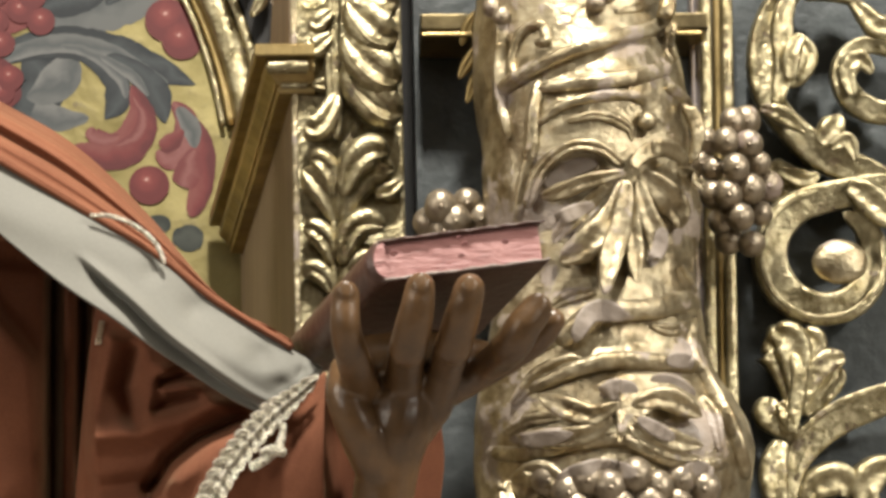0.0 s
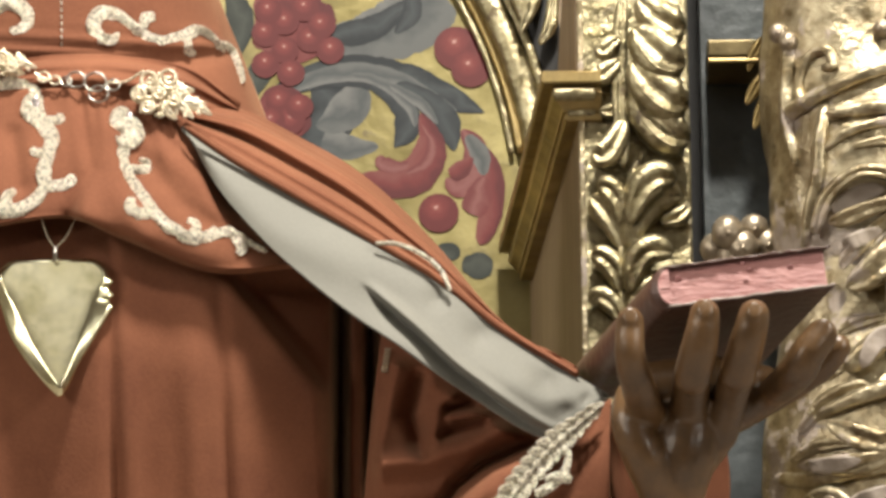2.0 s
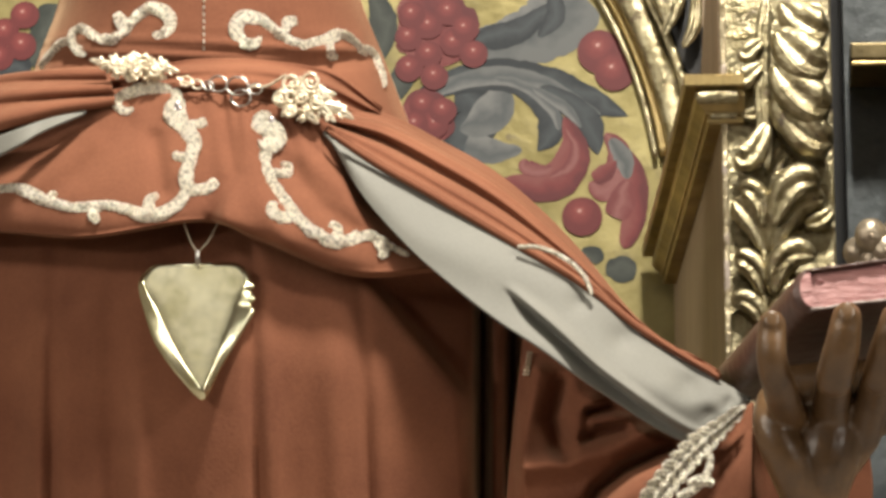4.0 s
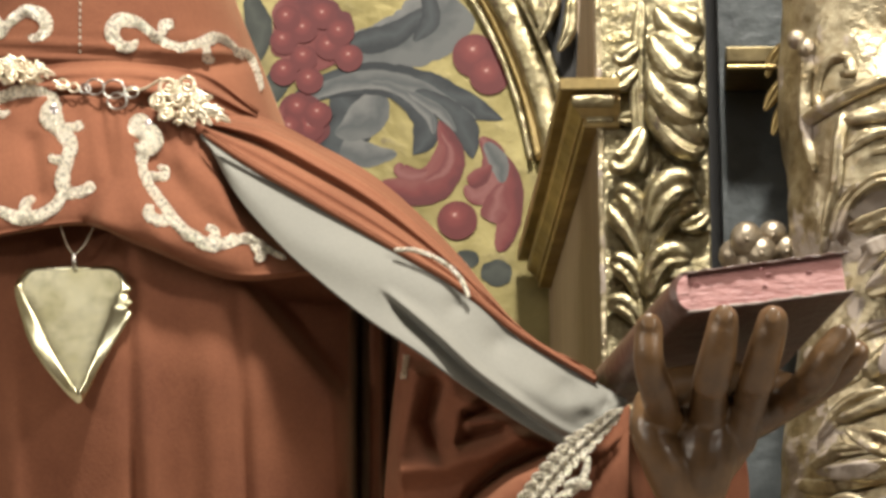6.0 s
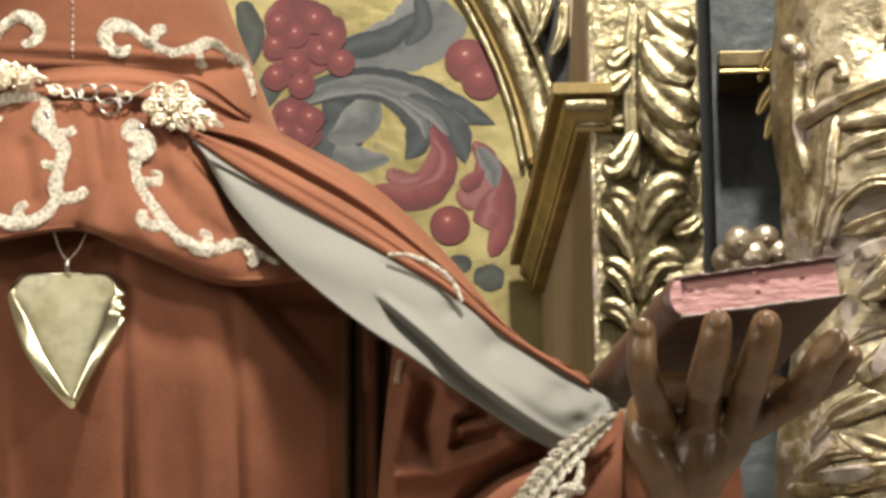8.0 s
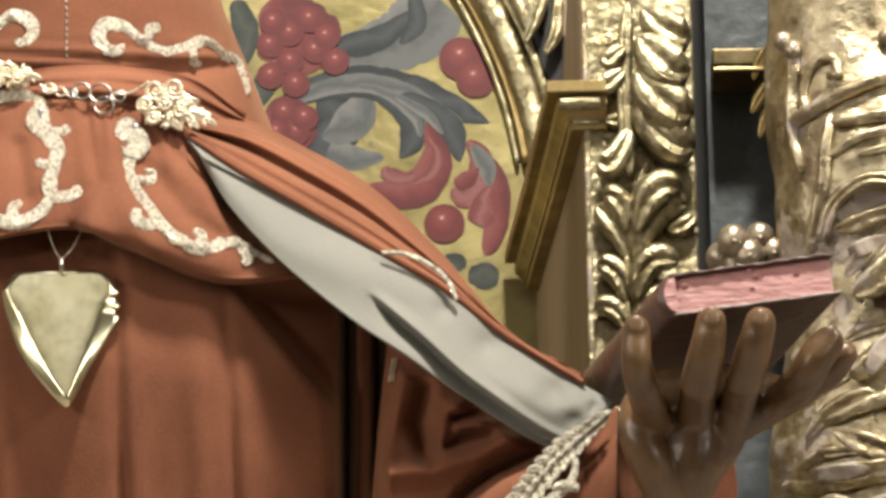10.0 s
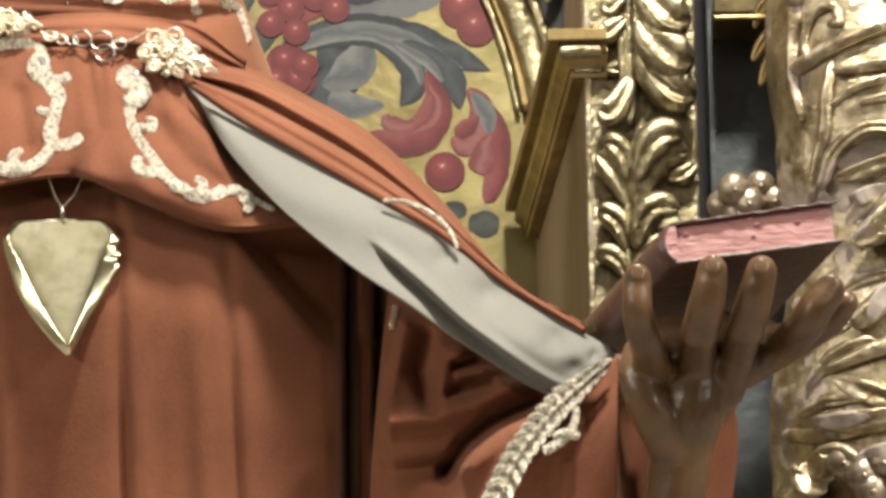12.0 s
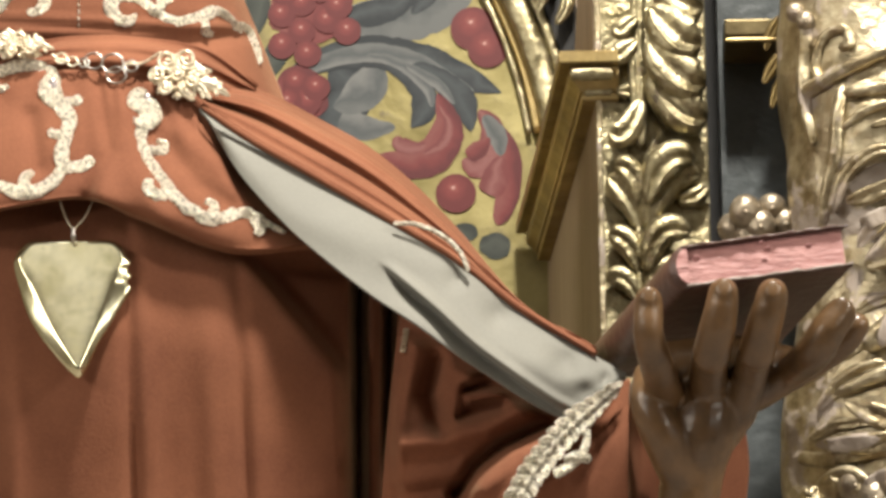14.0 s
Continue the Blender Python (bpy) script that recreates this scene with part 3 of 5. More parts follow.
def husk(du, dv):
    """One stage of the hanging leaf ornament: stem, two pairs of leaves and a twisted bud."""
    def s(path):
        return [(u + du, v + dv) for u, v in path]
    y = -0.006
    leaf(pilaster, SA, s([(594, 560), (597, 470), (598, 380), (606, 300), (630, 215)]), [9, 11, 12, 10, 6], y - 0.004, name="stem")
    leaf(pilaster, SA, s([(592, 395), (580, 350), (556, 318), (536, 300)]), [7, 20, 22, 9], y - 0.006)
    leaf(pilaster, SA, s([(588, 350), (585, 310), (566, 285), (548, 282)]), [6, 16, 18, 8], y - 0.012)
    leaf(pilaster, SA, s([(604, 395), (618, 340), (650, 302), (700, 300)]), [8, 24, 28, 14], y - 0.008)
    leaf(pilaster, SA, s([(606, 350), (624, 296), (655, 268), (690, 270)]), [7, 22, 25, 12], y - 0.016)
    leaf(pilaster, SA, s([(660, 345), (690, 338), (712, 320)]), [8, 15, 8], y - 0.004)
    leaf(pilaster, SA, s([(590, 470), (578, 430), (556, 408), (536, 402)]), [7, 17, 18, 8], y - 0.006)
    leaf(pilaster, SA, s([(603, 470), (618, 420), (645, 395), (684, 400)]), [8, 20, 22, 10], y - 0.010)
    leaf(pilaster, SA, s([(588, 520), (574, 492), (552, 478), (536, 490)]), [6, 14, 15, 7], y - 0.005)
    leaf(pilaster, SA, s([(604, 520), (622, 480), (650, 462), (680, 470)]), [6, 15, 17, 7], y - 0.005)
    # twisted bud above
    leaf(pilaster, SA, s([(596, 250), (592, 180), (588, 100), (590, 20), (596, -60)]), [8, 11, 12, 11, 9], y - 0.008, name="stem")
    leaf(pilaster, SA, s([(612, 105), (640, 150), (680, 190), (714, 200)]), [12, 30, 34, 18], y - 0.014)
    leaf(pilaster, SA, s([(608, 60), (640, 100), (680, 132), (712, 140)]), [12, 30, 32, 16], y - 0.022)
    leaf(pilaster, SA, s([(612, 0), (640, 30), (672, 60), (706, 66)]), [12, 30, 34, 18], y - 0.026)
    leaf(pilaster, SA, s([(620, -50), (650, -20), (684, 0), (708, 4)]), [10, 26, 28, 14], y - 0.024)
    leaf(pilaster, SA, s([(598, 165), (580, 205), (558, 228), (538, 222)]), [10, 19, 21, 9], y - 0.010)
    leaf(pilaster, SA, s([(590, 60), (572, 75), (556, 85), (545, 70)]), [6, 15, 16, 7], y - 0.010)
    leaf(pilaster, SA, s([(590, 20), (576, 30), (560, 42), (548, 35)]), [6, 13, 14, 6], y - 0.012)
    leaf(pilaster, SA, s([(590, 140), (575, 150), (552, 150)]), [6, 12, 6], y - 0.004)


husk(0, 0)

# ---- dark recessed strip, blue-black board and cross bars behind the column ----
x_gap, x_board = SA.at(741, 350, 0.02).x, SA.at(1232, 350, 0.02).x
# back slab coloured near black to stand in for the gap's shade
slab("recess_back", (x_pil - 0.02, 0.09, z_low), (x_gap + 0.02, 0.11, z_high), VOID, "back of the recess beside the pilaster, its shade put in as black", "panel")
slab("back_board", (x_gap, 0.02, z_low), (x_board, 0.06, z_high), NIGHT, "blue-black painted board behind the column", "panel")
slab("gap_edge", (x_gap - 0.001, 0.017, z_low), (x_gap + 0.002, 0.0198, z_high), NIGHT, "thin raised edge of the dark board", "trim")
bar = thing("cross_bar", "dark gilded cross bar behind the column", "moulding", SA.at(770, 35, 0), kind="structure")
p, q = SA.at(744, 20, -0.02), SA.at(1254, 50, -0.02)
part("rail", box(bmesh.new(), (p.x, -0.02, q.z), (q.x, 0.018, q.z + 0.011), 0.001), GOLD_DIM, bar, smooth=False)
part("lower_lip", box(bmesh.new(), (p.x, -0.024, q.z - 0.006), (q.x - 0.005, 0.018, q.z - 0.0032), 0.0008), GOLD_BROWN, bar, smooth=False)

# ---- column ----
def column_ring(v):
    """Board centre and radius of the twisted shaft at height v."""
    c, r = 0.0, 0.0
    k = glide([(1000, 170), (1005, 170), (1011, 170), (1030, 190), (1045, 190), (1050, 182), (1060, 205), (1085, 240), (1085, 238), (1070, 225), (1050, 205), (1050, 200), (1050, 200)], 120)
    s = (v + 250) / 1800 * 120
    i = max(0, min(119, int(s)))
    f = max(0.0, min(1.0, s - i))
    a, b = k[i], k[i + 1]
    return a[0] + (b[0] - a[0]) * f, a[1] + (b[1] - a[1]) * f


AXIS = -0.075
column = thing("twisted_column", "gilded twisted column carved with vine leaves and grapes, gilding worn", "column", (SA.at(1085, 900, AXIS).x, AXIS, 2.15))
bm = bmesh.new()
rows = []
for i in range(231):
    v = -250 + 1800 * i / 230
    c, r = column_ring(v)
    p = SA.at(c, v, AXIS)
    rad = r * unit(AXIS)
    row = []
    for j in range(120):
        a = 2 * math.pi * j / 120
        swell = 1 + 0.030 * math.sin(2 * a + v * 0.019) + 0.012 * math.sin(5 * a - v * 0.031 + 1)
        q = p + Vector((math.cos(a), math.sin(a), 0)) * rad * swell
        q += Vector((math.cos(a), math.sin(a), 0)) * (0.0024 * noise.noise(q * 24) + 0.0010 * noise.noise(q * 80))
        row.append(q)
    rows.append(row)
grid(bm, rows, True)
shaft = part("shaft", bm, GOLD_OLD, column)
CT = tree_of(shaft)


def vine(path, widths, lift=0.004, rise=0.9, name="vine_branch", groove=0.0, mat=GOLD_OLD, rough=0.0004):
    bm = relief(bmesh.new(), SA, path, widths, -0.12, tree=CT, n=44, m=12, rise=rise, groove=groove, cap=0.08, lift=lift, rough=rough, base=0.9, square=2.6)
    return part(name, bm, mat, column)


vine([(878, 165), (930, 130), (1000, 96), (1090, 66), (1165, 46), (1188, -10)], [16, 14, 13, 14, 14, 16])
vine([(918, 150), (905, 110), (920, 60), (955, 45), (968, 70), (945, 78)], [8, 9, 9, 10, 10, 7], 0.002)
vine([(945, 225), (1000, 186), (1080, 168), (1135, 176), (1150, 215)], [7, 9, 10, 9, 8], 0.001)
vine([(950, 160), (1010, 150), (1110, 140), (1190, 118)], [10, 13, 15, 13], 0.002)
vine([(955, 140), (944, 200), (940, 260), (925, 330), (915, 390)], [10, 12, 12, 12, 8], 0.002)
vine([(932, 372), (955, 305), (1005, 262), (1060, 262), (1105, 296)], [10, 14, 12, 13, 10], 0.008, groove=0.35)
vine([(1180, 150), (1215, 185), (1236, 235), (1225, 290)], [9, 13, 13, 8], 0.004)
vine([(985, 610), (1035, 570), (1075, 552), (1150, 548), (1235, 528)], [18, 22, 20, 19, 20], 0.006)
vine([(935, 690), (1005, 660), (1080, 640), (1170, 642), (1240, 650)], [10, 15, 17, 16, 15], 0.003)
vine([(860, 800), (930, 805), (1010, 790), (1100, 780), (1200, 820), (1290, 822)], [12, 14, 12, 12, 14, 12], 0.003)
vine([(890, 10), (888, 80), (886, 160), (902, 250)], [11, 14, 13, 8], 0.002)
vine([(1232, 560), (1225, 620), (1262, 690), (1300, 770), (1322, 850)], [8, 11, 14, 16, 14], 0.003)
for path, w in (([(905, 720), (950, 670), (1010, 640), (1050, 655)], [8, 17, 14, 4]), ([(880, 660), (925, 630), (985, 605)], [8, 16, 6]), ([(890, 770), (940, 745), (1000, 740)], [6, 13, 5]),
                ([(1150, 575), (1190, 585), (1235, 570)], [6, 13, 5]), ([(1000, 215), (1060, 205), (1110, 225), (1120, 250)], [4, 9, 9, 4]), ([(1240, 700), (1262, 740), (1275, 800)], [6, 16, 6]),
                ([(1200, 470), (1215, 500), (1232, 520)], [10, 14, 8]), ([(975, 545), (1010, 525), (1060, 515)], [6, 13, 5]),
                ([(1195, 40), (1180, 80), (1195, 110)], [8, 14, 8]), ([(1090, 20), (1130, 10), (1170, -10)], [5, 12, 8])):
    vine(path, w, 0.002, 0.5, "carved_leaf", 0.22)
ball_at = SA.on(1146, 216, CT, -0.12, 0.006)
bm = bmesh.new()
ball(bm, ball_at, 0.0062)
part("tendril_end", bm, GOLD_OLD, column)


def vine_leaf(sight, centre, tips, y, widths, tree=CT, lift=0.006, mat=GOLD_OLD, name="vine_leaf", bend=14):
    """A lobed carved leaf: lobes run out from one centre, each with its own midrib groove."""
    bm = bmesh.new()
    for k, ((tu, tv), w) in enumerate(zip(tips, widths)):
        cu, cv = centre
        mu, mv = (cu + tu) / 2, (cv + tv) / 2
        n = math.hypot(tu - cu, tv - cv)
        side = bend if k % 2 else -bend
        mid = (mu - (tv - cv) / n * side, mv + (tu - cu) / n * side)
        relief(bm, sight, [centre, mid, (tu, tv)], [w * 0.5, w * 1.3, w * 0.3], y, tree=tree, n=26, m=14, rise=0.5, groove=0.36, cap=0.1, lift=lift + 0.002 * (k % 3), rough=0.0004, square=2.6, scoop=0.5, base=0.8)
    return part(name, bm, mat, column)


def lobes(pieces, mat=GOLD_OLD, name="vine_leaf"):
    """One carved leaf of several hollowed lobes, each (path, widths, lift, hollow)."""
    bm = bmesh.new()
    for path, widths, lift, hollow in pieces:
        relief(bm, SA, path, widths, -0.16, tree=CT, n=32, m=16, rise=0.5, groove=hollow, cap=0.1, lift=lift, rough=0.0005, square=3.2, scoop=0.5, base=1.1)
    return part(name, bm, mat, column)


lobes([([(1108, 305), (1040, 322), (985, 342), (958, 350)], [8, 14, 15, 5], 0.018, 0.25),
       ([(1100, 312), (1050, 352), (1005, 395), (978, 430)], [7, 14, 16, 6], 0.014, 0.35),
       ([(1104, 318), (1088, 380), (1045, 430), (990, 464)], [10, 27, 31, 12], 0.018, 0.34),
       ([(1112, 318), (1098, 400), (1080, 462), (1070, 522)], [12, 20, 21, 7], 0.022, 0.25),
       ([(1120, 322), (1118, 400), (1124, 450), (1128, 502)], [10, 17, 17, 7], 0.018, 0.35),
       ([(1128, 318), (1146, 380), (1162, 420), (1160, 462)], [10, 19, 20, 8], 0.020, 0.3)])
lobes([([(1132, 305), (1165, 335), (1196, 370), (1204, 405)], [12, 28, 28, 9], 0.016, 0.2),
       ([(1118, 298), (1144, 272), (1180, 262), (1220, 288)], [8, 15, 17, 8], 0.026, 0.1),
       ([(1200, 300), (1228, 314), (1246, 336)], [10, 13, 6], 0.016, 0.2)])
lobes([([(1096, 716), (1050, 735), (1000, 722), (952, 700)], [8, 19, 21, 7], 0.014, 0.3), ([(1090, 742), (1040, 768), (980, 778), (915, 772)], [7, 17, 20, 7], 0.010, 0.2),
       ([(1100, 700), (1080, 690), (1048, 684)], [5, 9, 4], 0.010, 0.2), ([(1098, 725), (1100, 755), (1094, 785)], [7, 9, 4], 0.012, 0.2)])
lobes([([(1118, 718), (1165, 705), (1205, 715), (1242, 738)], [8, 19, 22, 7], 0.014, 0.3), ([(1120, 736), (1160, 765), (1200, 782), (1246, 790)], [7, 17, 19, 6], 0.012, 0.25),
       ([(1112, 750), (1150, 785), (1200, 806), (1240, 812)], [6, 12, 13, 5], 0.008, 0.2)])
vine_leaf(SA, (905, 850), [(880, 882), (960, 840), (1010, 860), (940, 900)], -0.16, [24, 22, 20, 26], lift=0.008)
side_leaf = thing("leaf_carving", "dark gilded leaf carved against the column's shaded edge", "carving", SA.at(825, 180, -0.05))
for path, w in (([(846, 20), (828, 50), (816, 82)], [8, 12, 4]), ([(848, 80), (828, 112), (812, 140)], [8, 12, 4]), ([(850, 120), (838, 150), (826, 184)], [8, 11, 4])):
    part("lobe", relief(bmesh.new(), SA, path, w, -0.02, n=24, m=12, rise=0.6, groove=0.2, base=0.6), GOLD_BROWN, side_leaf)


def grapes(sight, spots, r, y, tree=None, lift=0.0, group="bunch of carved grapes", squeeze=1.0):
    for k, (u, v, d) in enumerate(spots):
        p = sight.on(u, v, tree, y, lift) if tree else sight.at(u, v, y - d)
        bm = bmesh.new()
        rr = r * unit(y) * random.uniform(0.9, 1.1)
        ball(bm, p, rr, (1, 1, random.uniform(0.95, 1.12)))
        ball(bm, p + TOEYE * rr * 0.93, rr * 0.22, detail=1)
        part("grape", bm, GRAPE, column)


grapes(SA, [(1296, 216, 0.01), (1250, 250, 0.012), (1285, 250, 0.024), (1325, 256, 0.016), (1262, 300, 0.014), (1302, 298, 0.03), (1342, 290, 0.012), (1240, 290, 0.008),
            (1288, 345, 0.026), (1328, 335, 0.022), (1262, 345, 0.014), (1310, 385, 0.024), (1278, 392, 0.014), (1345, 378, 0.012), (1290, 425, 0.008), (1330, 432, 0.012), (1360, 330, 0.004), (1320, 215, 0.0)], 25, -0.03)
grapes(SA, [(780, 366, 0.014), (826, 360, 0.004), (758, 394, 0.002), (806, 392, 0.012), (850, 388, 0.002), (785, 410, 0.006)], 27, -0.07)
grapes(SA, [(970, 850, 0), (1005, 872, 0), (1040, 850, 0), (1080, 862, 0), (1125, 842, 0), (1165, 862, 0), (1205, 850, 0), (1245, 865, 0), (1150, 890, 0), (1100, 895, 0), (1200, 890, 0), (1020, 900, 0)], 30, -0.17, CT, 0.004)
every = bmesh.new()
for ob in column.children:
    every.from_mesh(ob.data)
CE = BVHTree.FromBMesh(every)
every.free()


def bare_patch(path, widths):
    """A thin scab where the gilding has come off and the grey-pink gesso shows."""
    bm = relief(bmesh.new(), SA, path, widths, -0.16, tree=CE, n=24, m=10, rise=0.05, cap=0.2, lift=0.0012, rough=0.0003, square=6, base=0.12)
    part("bare_patch", bm, GESSO, column, "grey-pink gesso where the gilding is lost")


for path, w in (([(1058, 288), (1010, 300), (964, 332)], [10, 17, 12]), ([(1052, 362), (1016, 376), (982, 392)], [8, 14, 12]), ([(1172, 402), (1168, 436), (1150, 472)], [9, 14, 9]),
                ([(1110, 562), (1070, 550), (1040, 560), (1016, 606)], [12, 20, 17, 12]), ([(900, 778), (955, 778), (1015, 768)], [6, 15, 7]), ([(1062, 700), (1090, 690), (1130, 690)], [12, 20, 12]),
                ([(1150, 672), (1190, 676), (1232, 700)], [9, 13, 9]), ([(1128, 740), (1165, 762), (1195, 778)], [8, 13, 8]), ([(1180, 638), (1205, 638), (1226, 642)], [11, 15, 12]),
                ([(985, 848), (1060, 830), (1130, 838)], [12, 18, 12]), ([(1208, 835), (1240, 830), (1262, 842)], [10, 14, 9]),
                ([(1206, 600), (1216, 625), (1222, 655)], [7, 10, 7])):
    bare_patch(path, w)
grapes(SA, [(1055, 8, 0), (1075, -12, 0), (870, 14, 0), (888, 30, 0)], 18, -0.15, CT, 0.003)

# ---- gilded strips and the carved panel beyond the column ----
frame_strip = thing("panel_frame", "upright gilded and silvered mouldings edging the carved panel", "moulding", SA.at(1260, 600, 0), kind="structure")
for name, a, b, y, mat, w in (("silver_fillet", (1226, -60), (1246, 960), -0.004, SILVER, 11), ("bright_bead", (1246, -60), (1266, 960), -0.012, GOLD, 11),
                              ("gold_cove", (1268, -60), (1286, 960), -0.002, GOLD_BROWN, 10), ("outer_bead", (1284, -60), (1302, 960), -0.008, GOLD, 11)):
    part(name, relief(bmesh.new(), SA, [a, ((a[0] + b[0]) / 2, 450), b], [w, w, w], y, n=20, m=10, rise=0.8, cap=0), mat, frame_strip)
x_panel, x_far = SA.at(1308, 400, 0.03).x, SA.at(2000, 400, 0.03).x
slab("carved_panel_ground", (x_board - 0.001, 0.02, z_low), (x_far, 0.06, z_high), NIGHT, "blue-black painted panel behind gilded scrolls", "panel")


def scroll(name, label, pieces):
    t = thing(name, label, "carving", group="gilded carvings on the dark panel", at=SA.at(pieces[0][1][0][0], pieces[0][1][0][1], 0.02))
    for part_name, path, widths, y, groove in pieces:
        band = part_name == "scroll_band"
        wide = [w * (1.0 if band or part_name == "edge_bead" else 1.32) for w in widths]
        bm = relief(bmesh.new(), SA, path, wide, y, n=70, m=16, rise=0.5 if band else 0.6, groove=0.10 if band else groove, cap=0.06, rough=0.0005, base=1.2,
                    square=5.0 if band else 2.6, scoop=0.75 if band else 0.45)
        part(part_name, bm, GOLD, t)
    return t


def spiral(cu, cv, r0, r1, a0, turns, n=14):
    return [(cu + (r0 + (r1 - r0) * k / n) * math.cos(radians(a0 + turns * 360 * k / n)), cv + (r0 + (r1 - r0) * k / n) * math.sin(radians(a0 + turns * 360 * k / n))) for k in range(n + 1)]


scroll("scroll_carving", "gilded carved acanthus scroll curling on the dark panel", [
    ("scroll_band", [(1420, -40), (1372, 20), (1352, 90), (1356, 160), (1390, 215), (1450, 270), (1530, 305), (1600, 335)], [22, 26, 28, 26, 26, 30, 28, 20], -0.004, 0.0),
    ("inner_leaf", [(1405, -30), (1385, 40), (1388, 110), (1375, 190)], [10, 15, 16, 8], -0.016, 0.3),
    ("leaf", [(1385, 150), (1410, 130), (1425, 95), (1410, 60)], [8, 18, 18, 6], -0.008, 0.35),
    ("leaf", [(1420, 60), (1402, 95), (1398, 140)], [6, 14, 8], -0.02, 0.3),
    ("leaf", [(1345, 190), (1385, 205), (1430, 235)], [6, 13, 5], -0.022, 0.2),
    ("leaf", [(1450, 255), (1475, 225), (1490, 205)], [10, 18, 6], -0.012, 0.3),
    ("leaf", [(1470, 262), (1500, 250), (1515, 285)], [6, 12, 5], -0.012, 0.3),
    ("leaf", [(1360, 290), (1385, 320), (1400, 345), (1370, 370)], [16, 26, 22, 8], 0.004, 0.3),
    ("leaf", [(1375, 300), (1420, 318), (1450, 310)], [8, 14, 5], -0.004, 0.3)])
ring = spiral(1462, 455, 104, 84, -70, -1.0) + spiral(1478, 452, 66, 40, -80, -0.35, 5)
scroll("spiral_carving", "gilded spiral volute with a round knob on the dark panel", [
    ("scroll_band", [(1600, 325), (1550, 330)] + ring[1:15], [20, 24, 28, 30, 30, 30, 32, 32, 32, 30, 30, 28, 26, 24, 18, 10], -0.004, 0.0),
    ("edge_bead", [(q[0] + (q[0] - 1462) * 0.16, q[1] + (q[1] - 455) * 0.16) for q in ring[1:13]], [5] * 12, -0.014, 0.0),
    ("leaf", [(1500, 330), (1530, 345), (1568, 380), (1590, 400)], [10, 22, 20, 6], -0.02, 0.3)])
knob = bmesh.new()
ball(knob, SA.at(1487, 464, -0.008), 0.0160, (1.15, 0.42, 0.95), 3)
solo("volute_knob", knob, GOLD_OLD, "round gilded knob at the heart of the volute", "carving")
scroll("upper_volute", "gilded carved volute at the top of the dark panel", [
    ("scroll_band", [(1610, 200), (1560, 200), (1515, 180), (1492, 140), (1500, 100), (1540, 80), (1610, 100)], [18, 22, 24, 22, 18, 16, 14], -0.004, 0.0),
    ("leaf", [(1510, 170), (1500, 130), (1520, 105), (1545, 130)], [6, 13, 14, 5], -0.016, 0.3),
    ("leaf", [(1600, 40), (1560, 48), (1535, 30), (1500, -10)], [10, 18, 14, 6], -0.008, 0.3),
    ("leaf", [(1420, -10), (1470, -20), (1520, 0)], [10, 18, 10], -0.008, 0.2)])
scroll("leaf_carving", "gilded carved leaf sprig on the dark panel", [
    ("stem", [(1402, 770), (1408, 720), (1414, 670), (1404, 625)], [7, 10, 11, 6], -0.022, 0.0),
    ("leaf", [(1404, 720), (1392, 650), (1372, 612), (1352, 604)], [8, 24, 30, 14], -0.010, 0.30),
    ("leaf", [(1408, 700), (1408, 640), (1396, 602), (1368, 584)], [8, 22, 26, 12], -0.016, 0.25),
    ("leaf", [(1414, 700), (1424, 640), (1438, 606), (1420, 586)], [8, 18, 20, 10], -0.012, 0.30),
    ("leaf", [(1412, 730), (1436, 676), (1462, 642), (1496, 632)], [7, 14, 18, 8], -0.014, 0.30),
    ("leaf", [(1420, 735), (1452, 700), (1478, 668), (1484, 648)], [7, 16, 16, 7], -0.006, 0.35),
    ("leaf", [(1406, 780), (1380, 750), (1362, 728), (1366, 704)], [8, 20, 22, 9], -0.008, 0.30),
    ("leaf", [(1402, 765), (1394, 735), (1380, 712)], [6, 13, 7], -0.014, 0.30)])
scroll("lower_scroll", "gilded carved scroll low on the dark panel", [
    ("scroll_band", [(1620, 690), (1560, 712), (1490, 740), (1430, 785), (1398, 840), (1390, 910)], [22, 26, 28, 28, 24, 22], -0.004, 0.0),
    ("edge_bead", [(1620, 672), (1540, 692), (1470, 722), (1405, 775)], [5, 6, 6, 5], -0.016, 0.0),
    ("leaf", [(1385, 780), (1372, 820), (1372, 870), (1385, 910)], [10, 18, 18, 10], -0.016, 0.3),
    ("leaf", [(1420, 890), (1450, 858), (1490, 850), (1500, 880)], [10, 22, 22, 8], -0.006, 0.3),
    ("leaf", [(1600, 820), (1550, 838), (1530, 870), (1550, 910)], [12, 22, 22, 10], -0.006, 0.3)])

# ---- dressed statue: robe ----
robe = thing("robe", "red-brown velvet robe with gold embroidery dressed on the statue", "robe", SB.at(335, 1050, -0.20))


